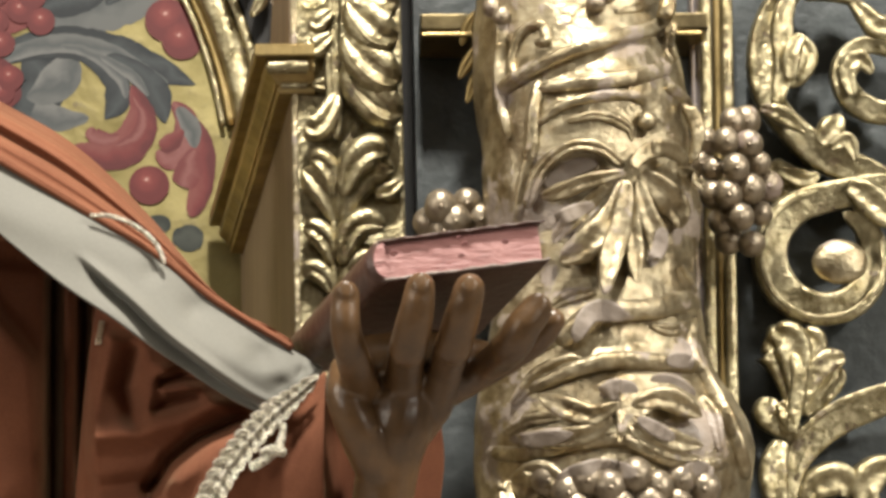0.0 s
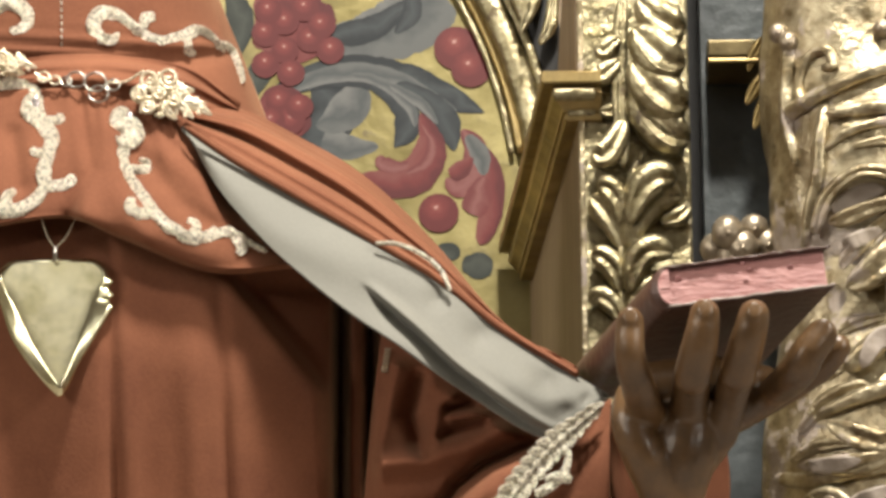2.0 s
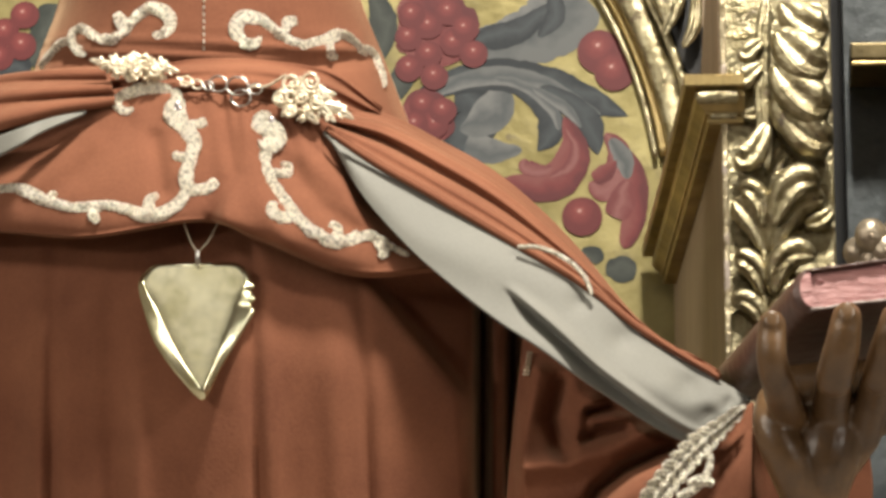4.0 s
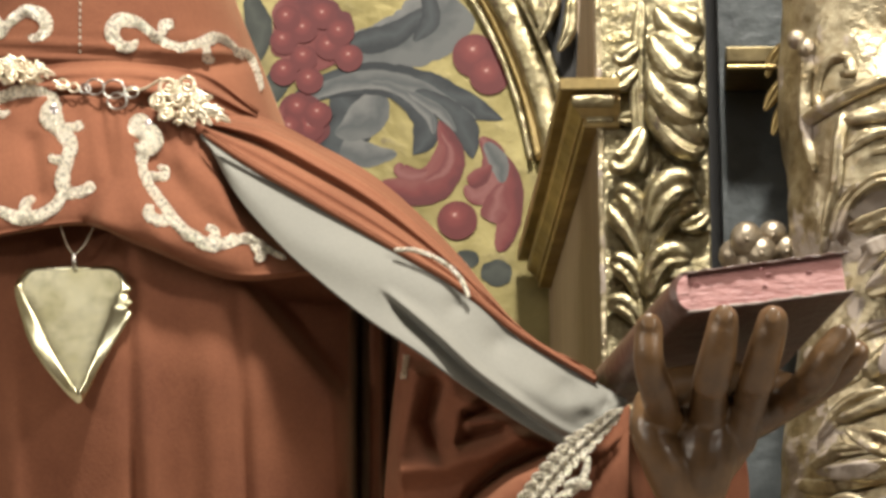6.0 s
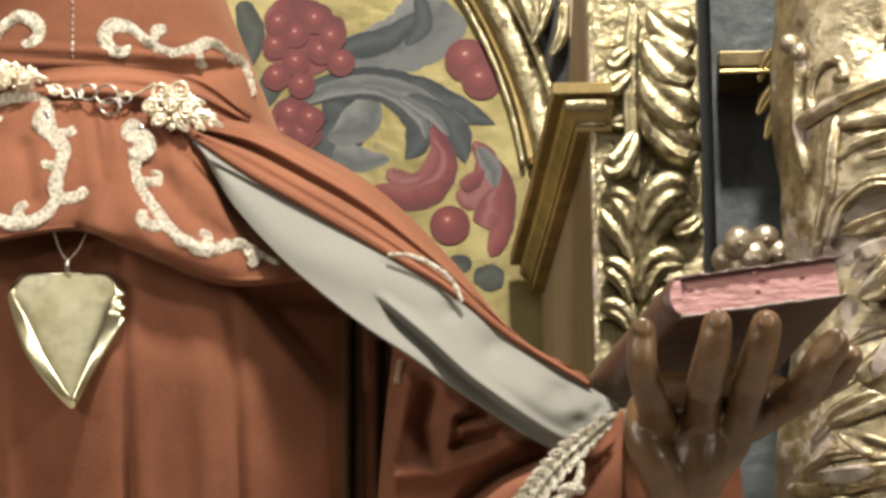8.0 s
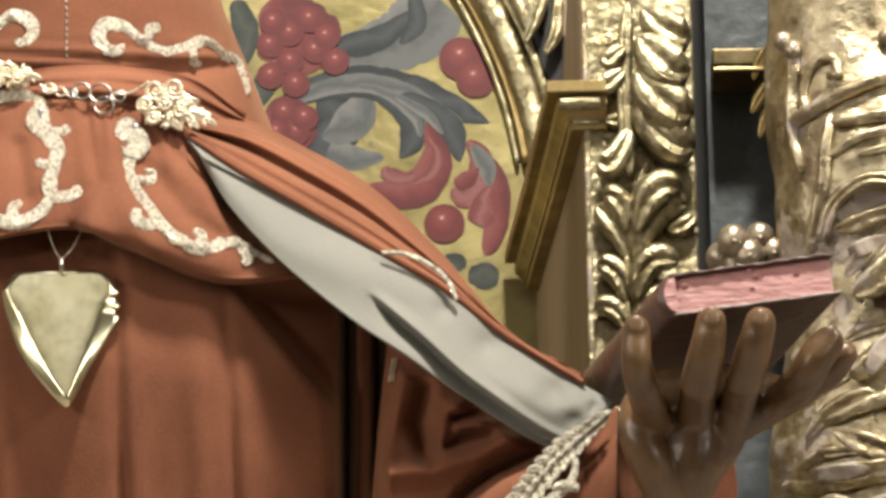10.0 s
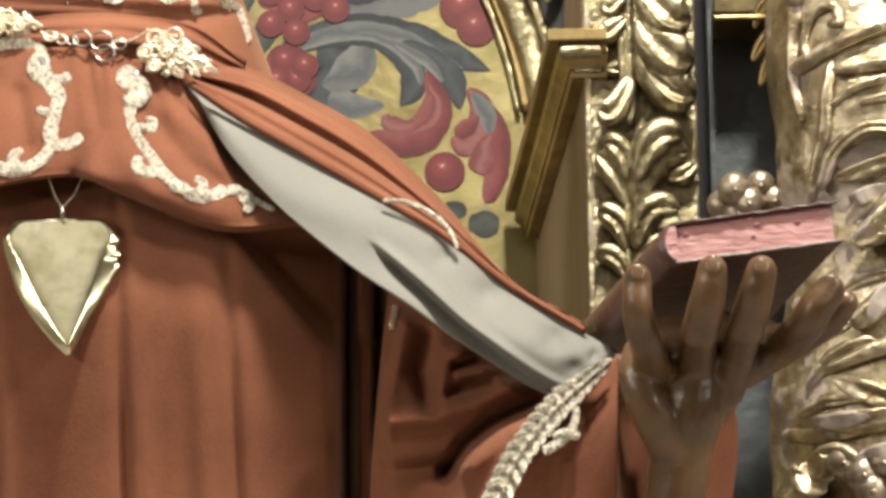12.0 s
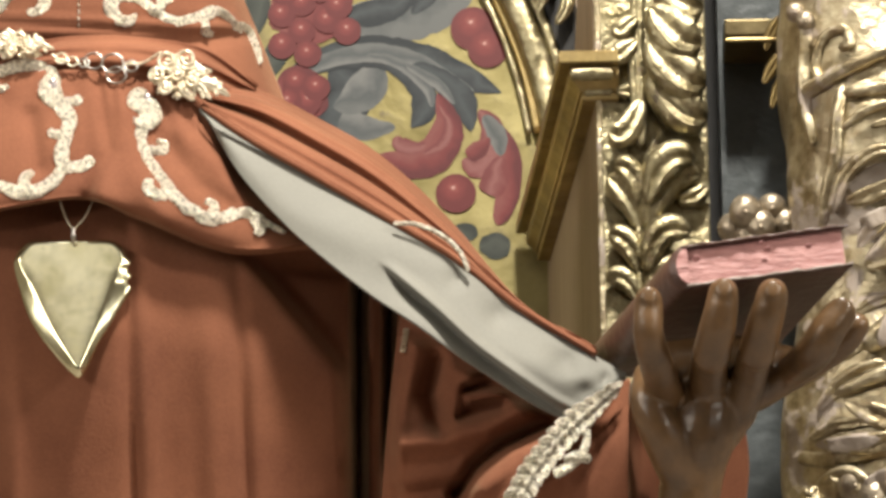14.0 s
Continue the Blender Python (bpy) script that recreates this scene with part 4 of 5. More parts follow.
def skirt_drape(u, v):
    """Upright folds, deeper towards the foot, and the dark openings at both sides."""
    w = 0.30 + 0.70 * ease((v - 460) / 420)
    s = u + 10 * math.sin(v / 150)
    f = 0.0016 * math.sin(s / 31 + 0.8) + 0.0030 * math.sin(s / 58 + 2.1)
    f += 0.004 * (crest(u, v, [(222, 470), (215, 1200)], 22) + crest(u, v, [(450, 440), (470, 1200)], 20) + crest(u, v, [(552, 440), (590, 1200)], 26)) - 0.005 * (crest(u, v, [(420, 440), (436, 1200)], 12) + crest(u, v, [(612, 440), (640, 1200)], 14))
    f -= 0.006 * crest(u, v, [(172, 470), (176, 1100)], 22) + 0.010 * crest(u, v, [(70, 440), (62, 1100)], 16)
    f -= 0.020 * ease((60 - u) / 70)
    line = 640 + 0.83 * (min(v, 690) - 500) + 0.05 * max(0, v - 690)
    f *= w
    f -= 0.024 * ease((u - line + 20) / 50) * ease((v - 440) / 80)
    f -= 0.075 * crest(u, v, [(831, 470), (826, 1500)], 11) + 0.05 * crest(u, v, [(884, 520), (876, 1500)], 10)
    return f


skirt = part("skirt", sheet([[(-260, 330, -0.12), (-60, 330, -0.24), (335, 330, -0.312), (700, 400, -0.295), (930, 480, -0.262)],
                             [(-280, 620, -0.12), (-70, 620, -0.255), (335, 620, -0.321), (700, 640, -0.304), (935, 640, -0.268)],
                             [(-300, 1060, -0.12), (-80, 1060, -0.235), (335, 1060, -0.290), (720, 1060, -0.274), (940, 1060, -0.244)],
                             [(-300, 1525, -0.12), (-80, 1525, -0.235), (335, 1525, -0.285), (720, 1525, -0.270), (940, 1525, -0.242)]],
                            SB, 300, 80, None, 0.001, skirt_drape), VELVET, robe, "hanging skirt with soft upright folds")
thick(skirt, 0.002)


def body_row(v, ul, ur, front, side):
    c, h = (ul + ur) / 2, (ur - ul) / 2
    return [(c + h * math.sin(radians(a)), v + 14 * math.cos(radians(a)) - 14, side + (front - side) * math.cos(radians(a))) for a in range(-90, 91, 20)]


bodice = part("bodice", sheet([body_row(-160, 100, 570, -0.290, -0.18), body_row(0, 82, 612, -0.292, -0.18), body_row(110, 44, 655, -0.295, -0.18), body_row(240, 0, 705, -0.30, -0.18)],
                              SB, 90, 40, lambda a, b: 0.0012 * math.sin(9 * a + 6 * b) + 0.0018 * math.sin(2 * math.pi * (b * 11 + 0.5 * math.sin(5 * a))) * math.exp(-((b - 0.60) / 0.09) ** 2) - 0.008 * math.exp(-((b - 0.66 + 0.03 * math.cos(6 * a)) / 0.04) ** 2), 0.0008), VELVET, robe, "close-fitting velvet bodice")
thick(bodice, 0.002)
TB = tree_of(bodice)
# stitched seam down the middle
for k in range(9):
    bm = relief(bmesh.new(), SB, [(336, -20 + k * 12), (337, -13 + k * 12)], [1.6, 1.6], -0.30, tree=TB, n=6, m=6, cap=0, lift=0.0006)
    part("stitch", bm, BRAID, bodice)


def swathe_fold(a, b):
    pinch = 0.25 + 0.75 * abs(2 * a - 1)
    return 0.003 * math.sin(math.pi * b) + 0.0035 * math.sin(2 * math.pi * (b * 3.2 + 0.5 * math.sin(3 * a))) * pinch


swathe = part("waist_swathe", sheet([[(130, 112, -0.290), (260, 106, -0.302), (335, 98, -0.305), (440, 100, -0.304), (560, 122, -0.292), (652, 186, -0.262)],
                                     [(120, 150, -0.298), (260, 140, -0.315), (335, 138, -0.316), (430, 140, -0.316), (540, 160, -0.306), (648, 200, -0.270)],
                                     [(120, 205, -0.295), (260, 195, -0.310), (335, 185, -0.312), (420, 195, -0.312), (520, 215, -0.306), (632, 226, -0.280)]],
                                    SB, 80, 36, swathe_fold, 0.0006), VELVET, robe, "gathered velvet folds round the waist")
thick(swathe, 0.002)


def peplum_fold(a, b):
    lip = 0.005 * math.exp(-((b - 0.88) / 0.09) ** 2) * (0.7 + 0.3 * math.sin(7 * a))
    pleat = 0.0009 * math.sin(2 * math.pi * (a * 15 + 0.6 * math.sin(9 * a))) * math.exp(-(b / 0.20) ** 2)
    drape = 0.0016 * math.sin(2 * math.pi * (a * 2.3 + b * 1.1)) * math.sin(math.pi * b)
    return pleat + drape + (0.005 * math.sin(2 * math.pi * (a * 2.2 + 0.12)) + 0.002 * math.sin(2 * math.pi * (a * 5.1 + 0.3 * b) + 1)) * b + lip - 0.010 * b * math.exp(-((a - 0.515) / 0.03) ** 2)


def peplum_drape(u, v):
    """Soft slanting pulls in the overfold, and the valley that runs down its middle."""
    f = -0.0035 * crest(u, v, [(375, 190), (388, 300), (350, 380)], 14) + 0.003 * crest(u, v, [(420, 230), (430, 330), (480, 420)], 24)
    f += 0.003 * crest(u, v, [(140, 250), (60, 320), (-40, 360)], 26) - 0.0025 * crest(u, v, [(200, 215), (110, 300), (20, 350)], 20)
    f += 0.003 * crest(u, v, [(520, 270), (590, 340), (650, 420)], 18) - 0.0025 * crest(u, v, [(480, 280), (545, 360), (600, 400)], 16)
    return f - 0.004 * crest(u, v, [(250, 240), (262, 330)], 16)


peplum = part("overfold", sheet([[(-240, 190, -0.20), (-40, 185, -0.275), (150, 165, -0.314), (330, 158, -0.320), (420, 170, -0.321), (520, 198, -0.320), (575, 222, -0.313)],
                                 [(-250, 300, -0.21), (-40, 300, -0.30), (150, 290, -0.331), (340, 275, -0.336), (430, 300, -0.337), (560, 330, -0.331), (640, 355, -0.312)],
                                 [(-260, 395, -0.22), (-50, 388, -0.302), (130, 394, -0.340), (330, 366, -0.344), (430, 396, -0.345), (590, 450, -0.338), (735, 448, -0.318)],
                                 [(-260, 412, -0.20), (-50, 405, -0.290), (130, 416, -0.330), (335, 388, -0.334), (440, 424, -0.334), (600, 484, -0.326), (748, 476, -0.308)]],
                                SB, 150, 60, peplum_fold, 0.0012, peplum_drape), VELVET, robe, "orange-lit velvet overfold with rounded lower hem")
thick(peplum, 0.0025)
TP = tree_of(peplum)


# ---- cape with grey lining ----
cape = thing("cape", "velvet cape with grey satin lining drawn across to the book", "cape", SB.at(900, 760, -0.26))


def cape_fold(a, b):
    s = 0.6 + 0.4 * math.sin(math.pi * min(1, a * 1.2))
    return s * (0.003 * math.sin(2 * math.pi * (b * 2.6 + 0.25 * a)) + 0.002 * math.sin(2 * math.pi * (b * 5.2 - 0.3 * a) + 1.3) - 0.009 * math.exp(-((b - 0.70 - 0.06 * a) / 0.10) ** 2)) + 0.006 * math.exp(-((b - 0.97) / 0.04) ** 2)


outer = part("outer_cloth", sheet([[(560, 178, -0.29), (660, 196, -0.26), (760, 245, -0.235), (850, 296, -0.225), (930, 362, -0.225), (1010, 445, -0.235), (1115, 568, -0.27), (1245, 655, -0.32)],
                                   [(560, 203, -0.314), (660, 226, -0.310), (760, 276, -0.306), (850, 328, -0.304), (930, 390, -0.304), (1010, 464, -0.305), (1115, 577, -0.314), (1245, 659, -0.332)],
                                   [(552, 222, -0.318), (640, 280, -0.325), (740, 338, -0.328), (840, 396, -0.33), (930, 450, -0.33), (1020, 506, -0.33), (1120, 584, -0.33), (1250, 664, -0.335)]],
                                  SB, 110, 56, cape_fold, 0.0008), VELVET, cape, "velvet cape folds drawn over the arm")
thick(outer, 0.002)
hem = [(552, 224), (640, 283), (740, 341), (840, 399), (930, 452), (1020, 508), (1120, 586), (1250, 666)]
part("rolled_edge", relief(bmesh.new(), SB, hem, [4, 6, 6, 6, 6, 6, 6, 5], -0.332, n=70, m=8, rise=0.9, cap=0.02), VELVET, outer)


def lining_fold(a, b):
    f = 0.003 * math.sin(math.pi * b) + 0.002 * math.sin(2 * math.pi * (a * 2.1 + b)) * a
    f -= sum(d * math.exp(-((a - x) / 0.022) ** 2 - ((b - z) / 0.16) ** 2) for x, z, d in ((0.83, 0.30, 0.005), (0.88, 0.55, 0.004), (0.72, 0.25, 0.003), (0.62, 0.2, 0.002), (0.92, 0.3, 0.004)))
    crease = 0.60 + 0.78 * (a - 0.5)
    open_up = ease((a - 0.46) / 0.12) * (1 - 0.6 * ease((a - 0.75) / 0.15))
    f += 0.005 * open_up * math.exp(-((b - crease + 0.06) / 0.07) ** 2)
    return f - 0.012 * open_up * ease((b - crease) / 0.09 + 0.5) * math.exp(-max(0.0, b - crease) / 0.16)


lining = part("lining", sheet([[(550, 224, -0.319), (640, 284, -0.326), (740, 342, -0.329), (840, 400, -0.331), (930, 454, -0.331), (1020, 510, -0.331), (1120, 588, -0.331), (1250, 668, -0.336), (1304, 698, -0.335)],
                               [(552, 232, -0.321), (625, 312, -0.331), (718, 390, -0.335), (806, 450, -0.338), (892, 508, -0.339), (980, 566, -0.340), (1082, 642, -0.340), (1228, 722, -0.342), (1302, 711, -0.338)],
                               [(560, 242, -0.322), (617, 340, -0.334), (697, 430, -0.341), (768, 493, -0.346), (850, 557, -0.348), (935, 613, -0.348), (1040, 688, -0.346), (1205, 780, -0.344), (1300, 724, -0.340)]],
                              SB, 170, 90, lining_fold, 0.0006), LINING, cape, "smooth grey satin lining with one deep crease")
thick(lining, 0.0015)
part("loop_cord", relief(bmesh.new(), SB, [(890, 431), (930, 433), (975, 452), (1008, 482), (1024, 518)], [4.0, 4.4, 4.4, 4.4, 4.0], -0.338, n=60, m=8, rise=1.0, cap=0.02, rough=0.0005), BRAID, cape, "thin pale gold cord")
# the cape's other side, beyond the far clasp
far_cape = part("far_cloth", sheet([[(160, 118, -0.305), (60, 122, -0.29), (-40, 135, -0.26), (-200, 170, -0.20)],
                                    [(175, 150, -0.318), (60, 160, -0.31), (-40, 175, -0.29), (-200, 220, -0.22)],
                                    [(180, 176, -0.318), (70, 196, -0.32), (-40, 232, -0.31), (-200, 290, -0.24)]], SB, 60, 30, lambda a, b: 0.004 * math.sin(2 * math.pi * (2.4 * b + 0.4 * a)), 0.0008), VELVET, cape)
thick(far_cape, 0.002)
far_lining = part("far_lining", sheet([[(128, 190, -0.322), (60, 204, -0.325), (-20, 232, -0.32), (-200, 295, -0.245)],
                                       [(120, 196, -0.324), (50, 226, -0.330), (-20, 265, -0.325), (-200, 350, -0.25)]], SB, 40, 12, None, 0.0006), LINING, cape)
thick(far_lining, 0.0015)

# ---- sleeve ----
def sleeve_drape(u, v):
    """Heavy folds pulled from the elbow towards the cuff."""
    f = 0.016 * crest(u, v, [(905, 822), (974, 812), (1054, 792), (1124, 755), (1160, 738)], 24)
    f -= 0.020 * crest(u, v, [(1000, 915), (1034, 862), (1084, 822), (1154, 792), (1215, 776)], 13)
    f += 0.010 * crest(u, v, [(1050, 900), (1110, 842), (1190, 806)], 22)
    f += 0.009 * crest(u, v, [(1026, 742), (1060, 736), (1112, 728)], 9) - 0.009 * crest(u, v, [(1020, 722), (1062, 714), (1120, 708)], 10)
    f -= 0.014 * crest(u, v, [(968, 672), (952, 735), (972, 795)], 17)
    f += 0.008 * crest(u, v, [(1040, 690), (1000, 730), (996, 765)], 16)
    f -= 0.008 * crest(u, v, [(1010, 772), (1080, 756)], 10)
    f += 0.006 * crest(u, v, [(925, 650), (905, 760), (890, 880)], 15)
    f -= 0.010 * crest(u, v, [(905, 915), (1000, 900)], 18)
    under = ease((v - 557 - 0.628 * (u - 850)) / 46)
    return f * under - 0.012 * (1 - under) - 0.012 * ease((896 - u + 0.08 * (v - 700)) / 26)


sleeve = part("sleeve", sheet([[(906, 560, -0.300), (950, 610, -0.318), (1030, 668, -0.325), (1130, 735, -0.326), (1215, 772, -0.328), (1300, 715, -0.336)],
                               [(886, 720, -0.290), (935, 740, -0.304), (1030, 760, -0.310), (1110, 790, -0.320), (1180, 820, -0.340), (1260, 790, -0.354)],
                               [(870, 900, -0.286), (910, 900, -0.302), (1000, 900, -0.312), (1060, 900, -0.328), (1120, 900, -0.350), (1200, 880, -0.356)],
                               [(860, 1080, -0.265), (900, 1080, -0.285), (980, 1080, -0.300), (1030, 1080, -0.318), (1080, 1080, -0.335), (1130, 1080, -0.34)]],
                              SB, 130, 130, None, 0.001, sleeve_drape), VELVET, robe, "wide velvet sleeve in heavy folds")
thick(sleeve, 0.002)
cuff = part("cuff", sheet([[(1240, 752, -0.366), (1275, 730, -0.370), (1306, 706, -0.366)], [(1165, 850, -0.368), (1235, 840, -0.374), (1306, 820, -0.370)],
                           [(1110, 960, -0.358), (1205, 960, -0.364), (1306, 960, -0.360)], [(1080, 1080, -0.340), (1190, 1080, -0.348), (1306, 1080, -0.345)]],
                          SB, 40, 50, lambda a, b: 0.003 * math.sin(7 * a + 3 * b), 0.0008), VELVET, robe, "turned velvet cuff beyond the braid")
thick(cuff, 0.003)
hollow = part("sleeve_hollow", sheet([[(1304, 705, -0.33), (1340, 800, -0.30), (1440, 800, -0.30), (1505, 790, -0.32)], [(1304, 1080, -0.345), (1350, 1080, -0.30), (1430, 1080, -0.30), (1475, 1080, -0.33)]], SB, 24, 20), VELVET, robe, "shaded inside of the sleeve")
back_edge = part("sleeve_back", sheet([[(1488, 795, -0.35), (1512, 782, -0.34)], [(1462, 860, -0.356), (1520, 870, -0.34)], [(1430, 1000, -0.36), (1505, 1000, -0.345)], [(1410, 1080, -0.36), (1500, 1080, -0.345)]], SB, 12, 30), VELVET, robe)
thick(back_edge, 0.002)
slit = part("sleeve_lining", sheet([[(1478, 810, -0.35), (1490, 798, -0.352)], [(1440, 870, -0.353), (1463, 862, -0.356)], [(1395, 1000, -0.353), (1432, 1000, -0.36)]], SB, 8, 30), LINING, robe)
braid = bmesh.new()
edge = [(1296, 712), (1250, 752), (1205, 790), (1165, 835), (1130, 882), (1095, 950), (1062, 1030), (1035, 1110)]
relief(braid, SB, edge, [6, 14, 18, 21, 23, 24, 24, 24], -0.3775, n=90, m=14, rise=0.10, cap=0.04, rough=0.0006, base=0.2)
line = glide(edge, 40)
for k in range(2, 40, 2):
    (pu, pv), (qu, qv) = line[k - 1], line[k]
    n = math.hypot(qu - pu, qv - pv)
    au, av = (qu - pu) / n, (qv - pv) / n
    w = min(1.0, 0.35 + k / 14)
    for side in (-1, 1):
        su, sv = -av * side, au * side
        relief(braid, SB, [(pu + su * 2, pv + sv * 2), (pu + au * 10 + su * 15 * w, pv + av * 10 + sv * 15 * w), (pu + au * 24 + su * 25 * w, pv + av * 24 + sv * 25 * w)], [3, 8 * w, 3], -0.3795, n=12, m=10, rise=0.5, groove=0.3, cap=0.15, rough=0.0006)
    relief(braid, SB, [(pu - au * 6, pv - av * 6), (pu + au * 6, pv + av * 6), (pu + au * 16, pv + av * 16)], [2, 6 * w, 2], -0.381, n=10, m=8, rise=0.6, rough=0.0005)
relief(braid, SB, [(1235, 796), (1228, 832), (1205, 860), (1172, 878)], [5, 8, 9, 9], -0.381, n=50, m=10, rise=0.5, cap=0.05, rough=0.0007)
relief(braid, SB, [(1190, 852), (1215, 846), (1240, 850)], [6, 10, 7], -0.382, n=30, m=10, rise=0.5, cap=0.1, rough=0.0007)
part("cuff_braid", braid, BRAID, cuff, "heavy gold braid along the cuff")
zipper = thing("zip", "short steel zip teeth at the robe's side opening", "zip", SB.at(912, 650, -0.31))
TV = tree_of(sleeve)
for k in range(7):
    p = SB.on(913 - k * 1.0, 620 + k * 6.2, TV, -0.30, 0.006)
    part("tooth", box(bmesh.new(), p - Vector((0.0017, 0.0010, 0.0007)), p + Vector((0.0017, 0.0010, 0.0007)), 0.0002), FILIGREE, zipper, smooth=False)

# ---- embroidery on robe ----
def embroider(tree, path, widths, lift=0.0008):
    bm = relief(bmesh.new(), SB, path, [w * 1.2 for w in widths], -0.32, tree=tree, n=64, m=14, rise=0.30, cap=0.06, lift=lift, rough=0.0011, square=2.4)
    return part("embroidery", bm, BRAID, peplum if tree is TP else bodice, "raised gold thread scroll")


# overfold, near panel
embroider(TP, [(447, 190), (440, 215), (455, 240), (447, 262)], [8, 18, 24, 12], 0.0015)
embroider(TP, [(447, 255), (445, 285), (458, 320), (480, 350), (500, 378), (520, 400), (550, 414)], [10, 9, 9, 9, 10, 10, 9])
embroider(TP, [(455, 300), (478, 304), (486, 290), (472, 284)], [8, 9, 7, 4])
embroider(TP, [(462, 350), (456, 366), (474, 382), (494, 374)], [5, 9, 11, 8])
embroider(TP, [(540, 414), (570, 424), (600, 418), (612, 405)], [9, 10, 10, 8])
embroider(TP, [(558, 390), (572, 400), (570, 422)], [6, 9, 9])
embroider(TP, [(600, 420), (630, 412), (660, 430), (700, 448)], [8, 9, 9, 4])
embroider(TP, [(640, 420), (655, 440), (646, 450)], [6, 8, 5])
# overfold, far panel
embroider(TP, [(190, 190), (182, 178), (200, 160), (240, 150), (275, 156), (296, 172)], [6, 8, 9, 10, 9, 9])
embroider(TP, [(186, 186), (200, 192), (212, 186)], [6, 7, 4])
embroider(TP, [(294, 165), (284, 195), (300, 220), (318, 245), (312, 275), (304, 310), (308, 335)], [10, 18, 14, 12, 10, 11, 10], 0.0015)
embroider(TP, [(310, 215), (332, 214), (334, 202)], [8, 9, 4])
embroider(TP, [(310, 275), (290, 272), (284, 262)], [8, 8, 4])
embroider(TP, [(306, 332), (335, 330), (355, 322), (346, 312)], [9, 9, 8, 4])
embroider(TP, [(308, 330), (290, 355), (262, 372), (232, 376), (200, 366), (160, 358), (110, 362), (60, 352), (20, 332), (-40, 330)], [9, 10, 10, 11, 9, 9, 8, 9, 10, 8])
embroider(TP, [(240, 372), (240, 350), (256, 338)], [9, 9, 5])
embroider(TP, [(160, 358), (140, 372), (150, 388)], [6, 9, 6])
embroider(TP, [(60, 352), (70, 340), (76, 335)], [6, 8, 4])
# set stones
for u, v, tall in ((290, 186, 15), (457, 214, 16)):
    bm = bmesh.new()
    ball(bm, SB.on(u, v, TP, -0.33, 0.003), tall * unit(-0.33), (0.5, 0.35, 1.0), 3)
    part("set_stone", bm, SILVER, peplum, "pale faceted stone in the embroidery")
# bodice
embroider(TB, [(440, 60), (425, 72), (405, 68), (392, 48), (405, 26), (435, 30), (465, 52), (490, 70), (520, 74), (550, 66), (575, 56), (600, 70), (625, 95)], [5, 9, 10, 11, 12, 11, 9, 9, 8, 9, 10, 9, 8])
embroider(TB, [(478, 50), (486, 34), (502, 30)], [8, 9, 6])
embroider(TB, [(555, 70), (560, 90), (574, 98)], [9, 9, 5])
embroider(TB, [(610, 80), (632, 90), (650, 130), (655, 150)], [6, 10, 8, 5])
embroider(TB, [(245, 52), (262, 58), (278, 40), (270, 18), (245, 10), (218, 26), (200, 50), (175, 64), (145, 62)], [5, 9, 10, 11, 11, 10, 10, 9, 8])
embroider(TB, [(205, 50), (190, 32), (182, 16)], [9, 11, 8])
embroider(TB, [(150, 62), (125, 48), (108, 55), (112, 80), (128, 92)], [7, 9, 10, 9, 5])
embroider(TB, [(110, 60), (85, 75), (62, 100), (48, 118)], [6, 10, 10, 8])

# ---- clasp: two filigree brooches on a chain ----
clasp = thing("cloak_clasp", "gilt filigree clasp of two leaf brooches joined by chain links", "clasp", SB.at(390, 160, -0.33))


def brooch(heart, tips, rings, y):
    """A pierced brooch of curled gilt wire, with narrow leaves fanning out from the middle."""
    random.seed(5)
    bm = bmesh.new()
    cu, cv = heart
    for k, (tu, tv, w) in enumerate(tips):
        n = math.hypot(tu - cu, tv - cv)
        bend = 6 if k % 2 else -6
        mid = ((cu + tu) / 2 - (tv - cv) / n * bend, (cv + tv) / 2 + (tu - cu) / n * bend)
        relief(bm, SB, [(cu, cv), mid, (tu, tv)], [w * 0.4, w, w * 0.35], y - 0.0008 * (k % 3), n=18, m=10, rise=0.55, groove=0.3, cap=0.12, scoop=0.3)
        for g in (0.45, 0.7):
            for side in (-1, 1):
                pu, pv = cu + (tu - cu) * g, cv + (tv - cv) * g
                qu, qv = pu + (tu - cu) / n * 9 - (tv - cv) / n * 8 * side, pv + (tv - cv) / n * 9 + (tu - cu) / n * 8 * side
                relief(bm, SB, [(pu, pv), ((pu + qu) / 2, (pv + qv) / 2), (qu, qv)], [2, 3.4, 1.5], y - 0.0012, n=8, m=6, rise=0.7)
    for k, (u, v, r) in enumerate(rings):
        relief(bm, SB, spiral(u, v, r, r * 0.35, 60 * k, 1.45, 14), [3.4] * 15, y - 0.003, n=44, m=8, rise=0.9, cap=0.02)
        ball(bm, SB.at(u, v, y - 0.003), 0.0016, detail=2)
    for k in range(16):
        a, r = random.uniform(0, 6.28), random.uniform(6, 36)
        ball(bm, SB.at(cu + r * math.cos(a), cv + 0.6 * r * math.sin(a), y - 0.003), random.uniform(0.0008, 0.0014), detail=2)
    return part("brooch", bm, FILIGREE, clasp, "pierced gilt leaf brooch")


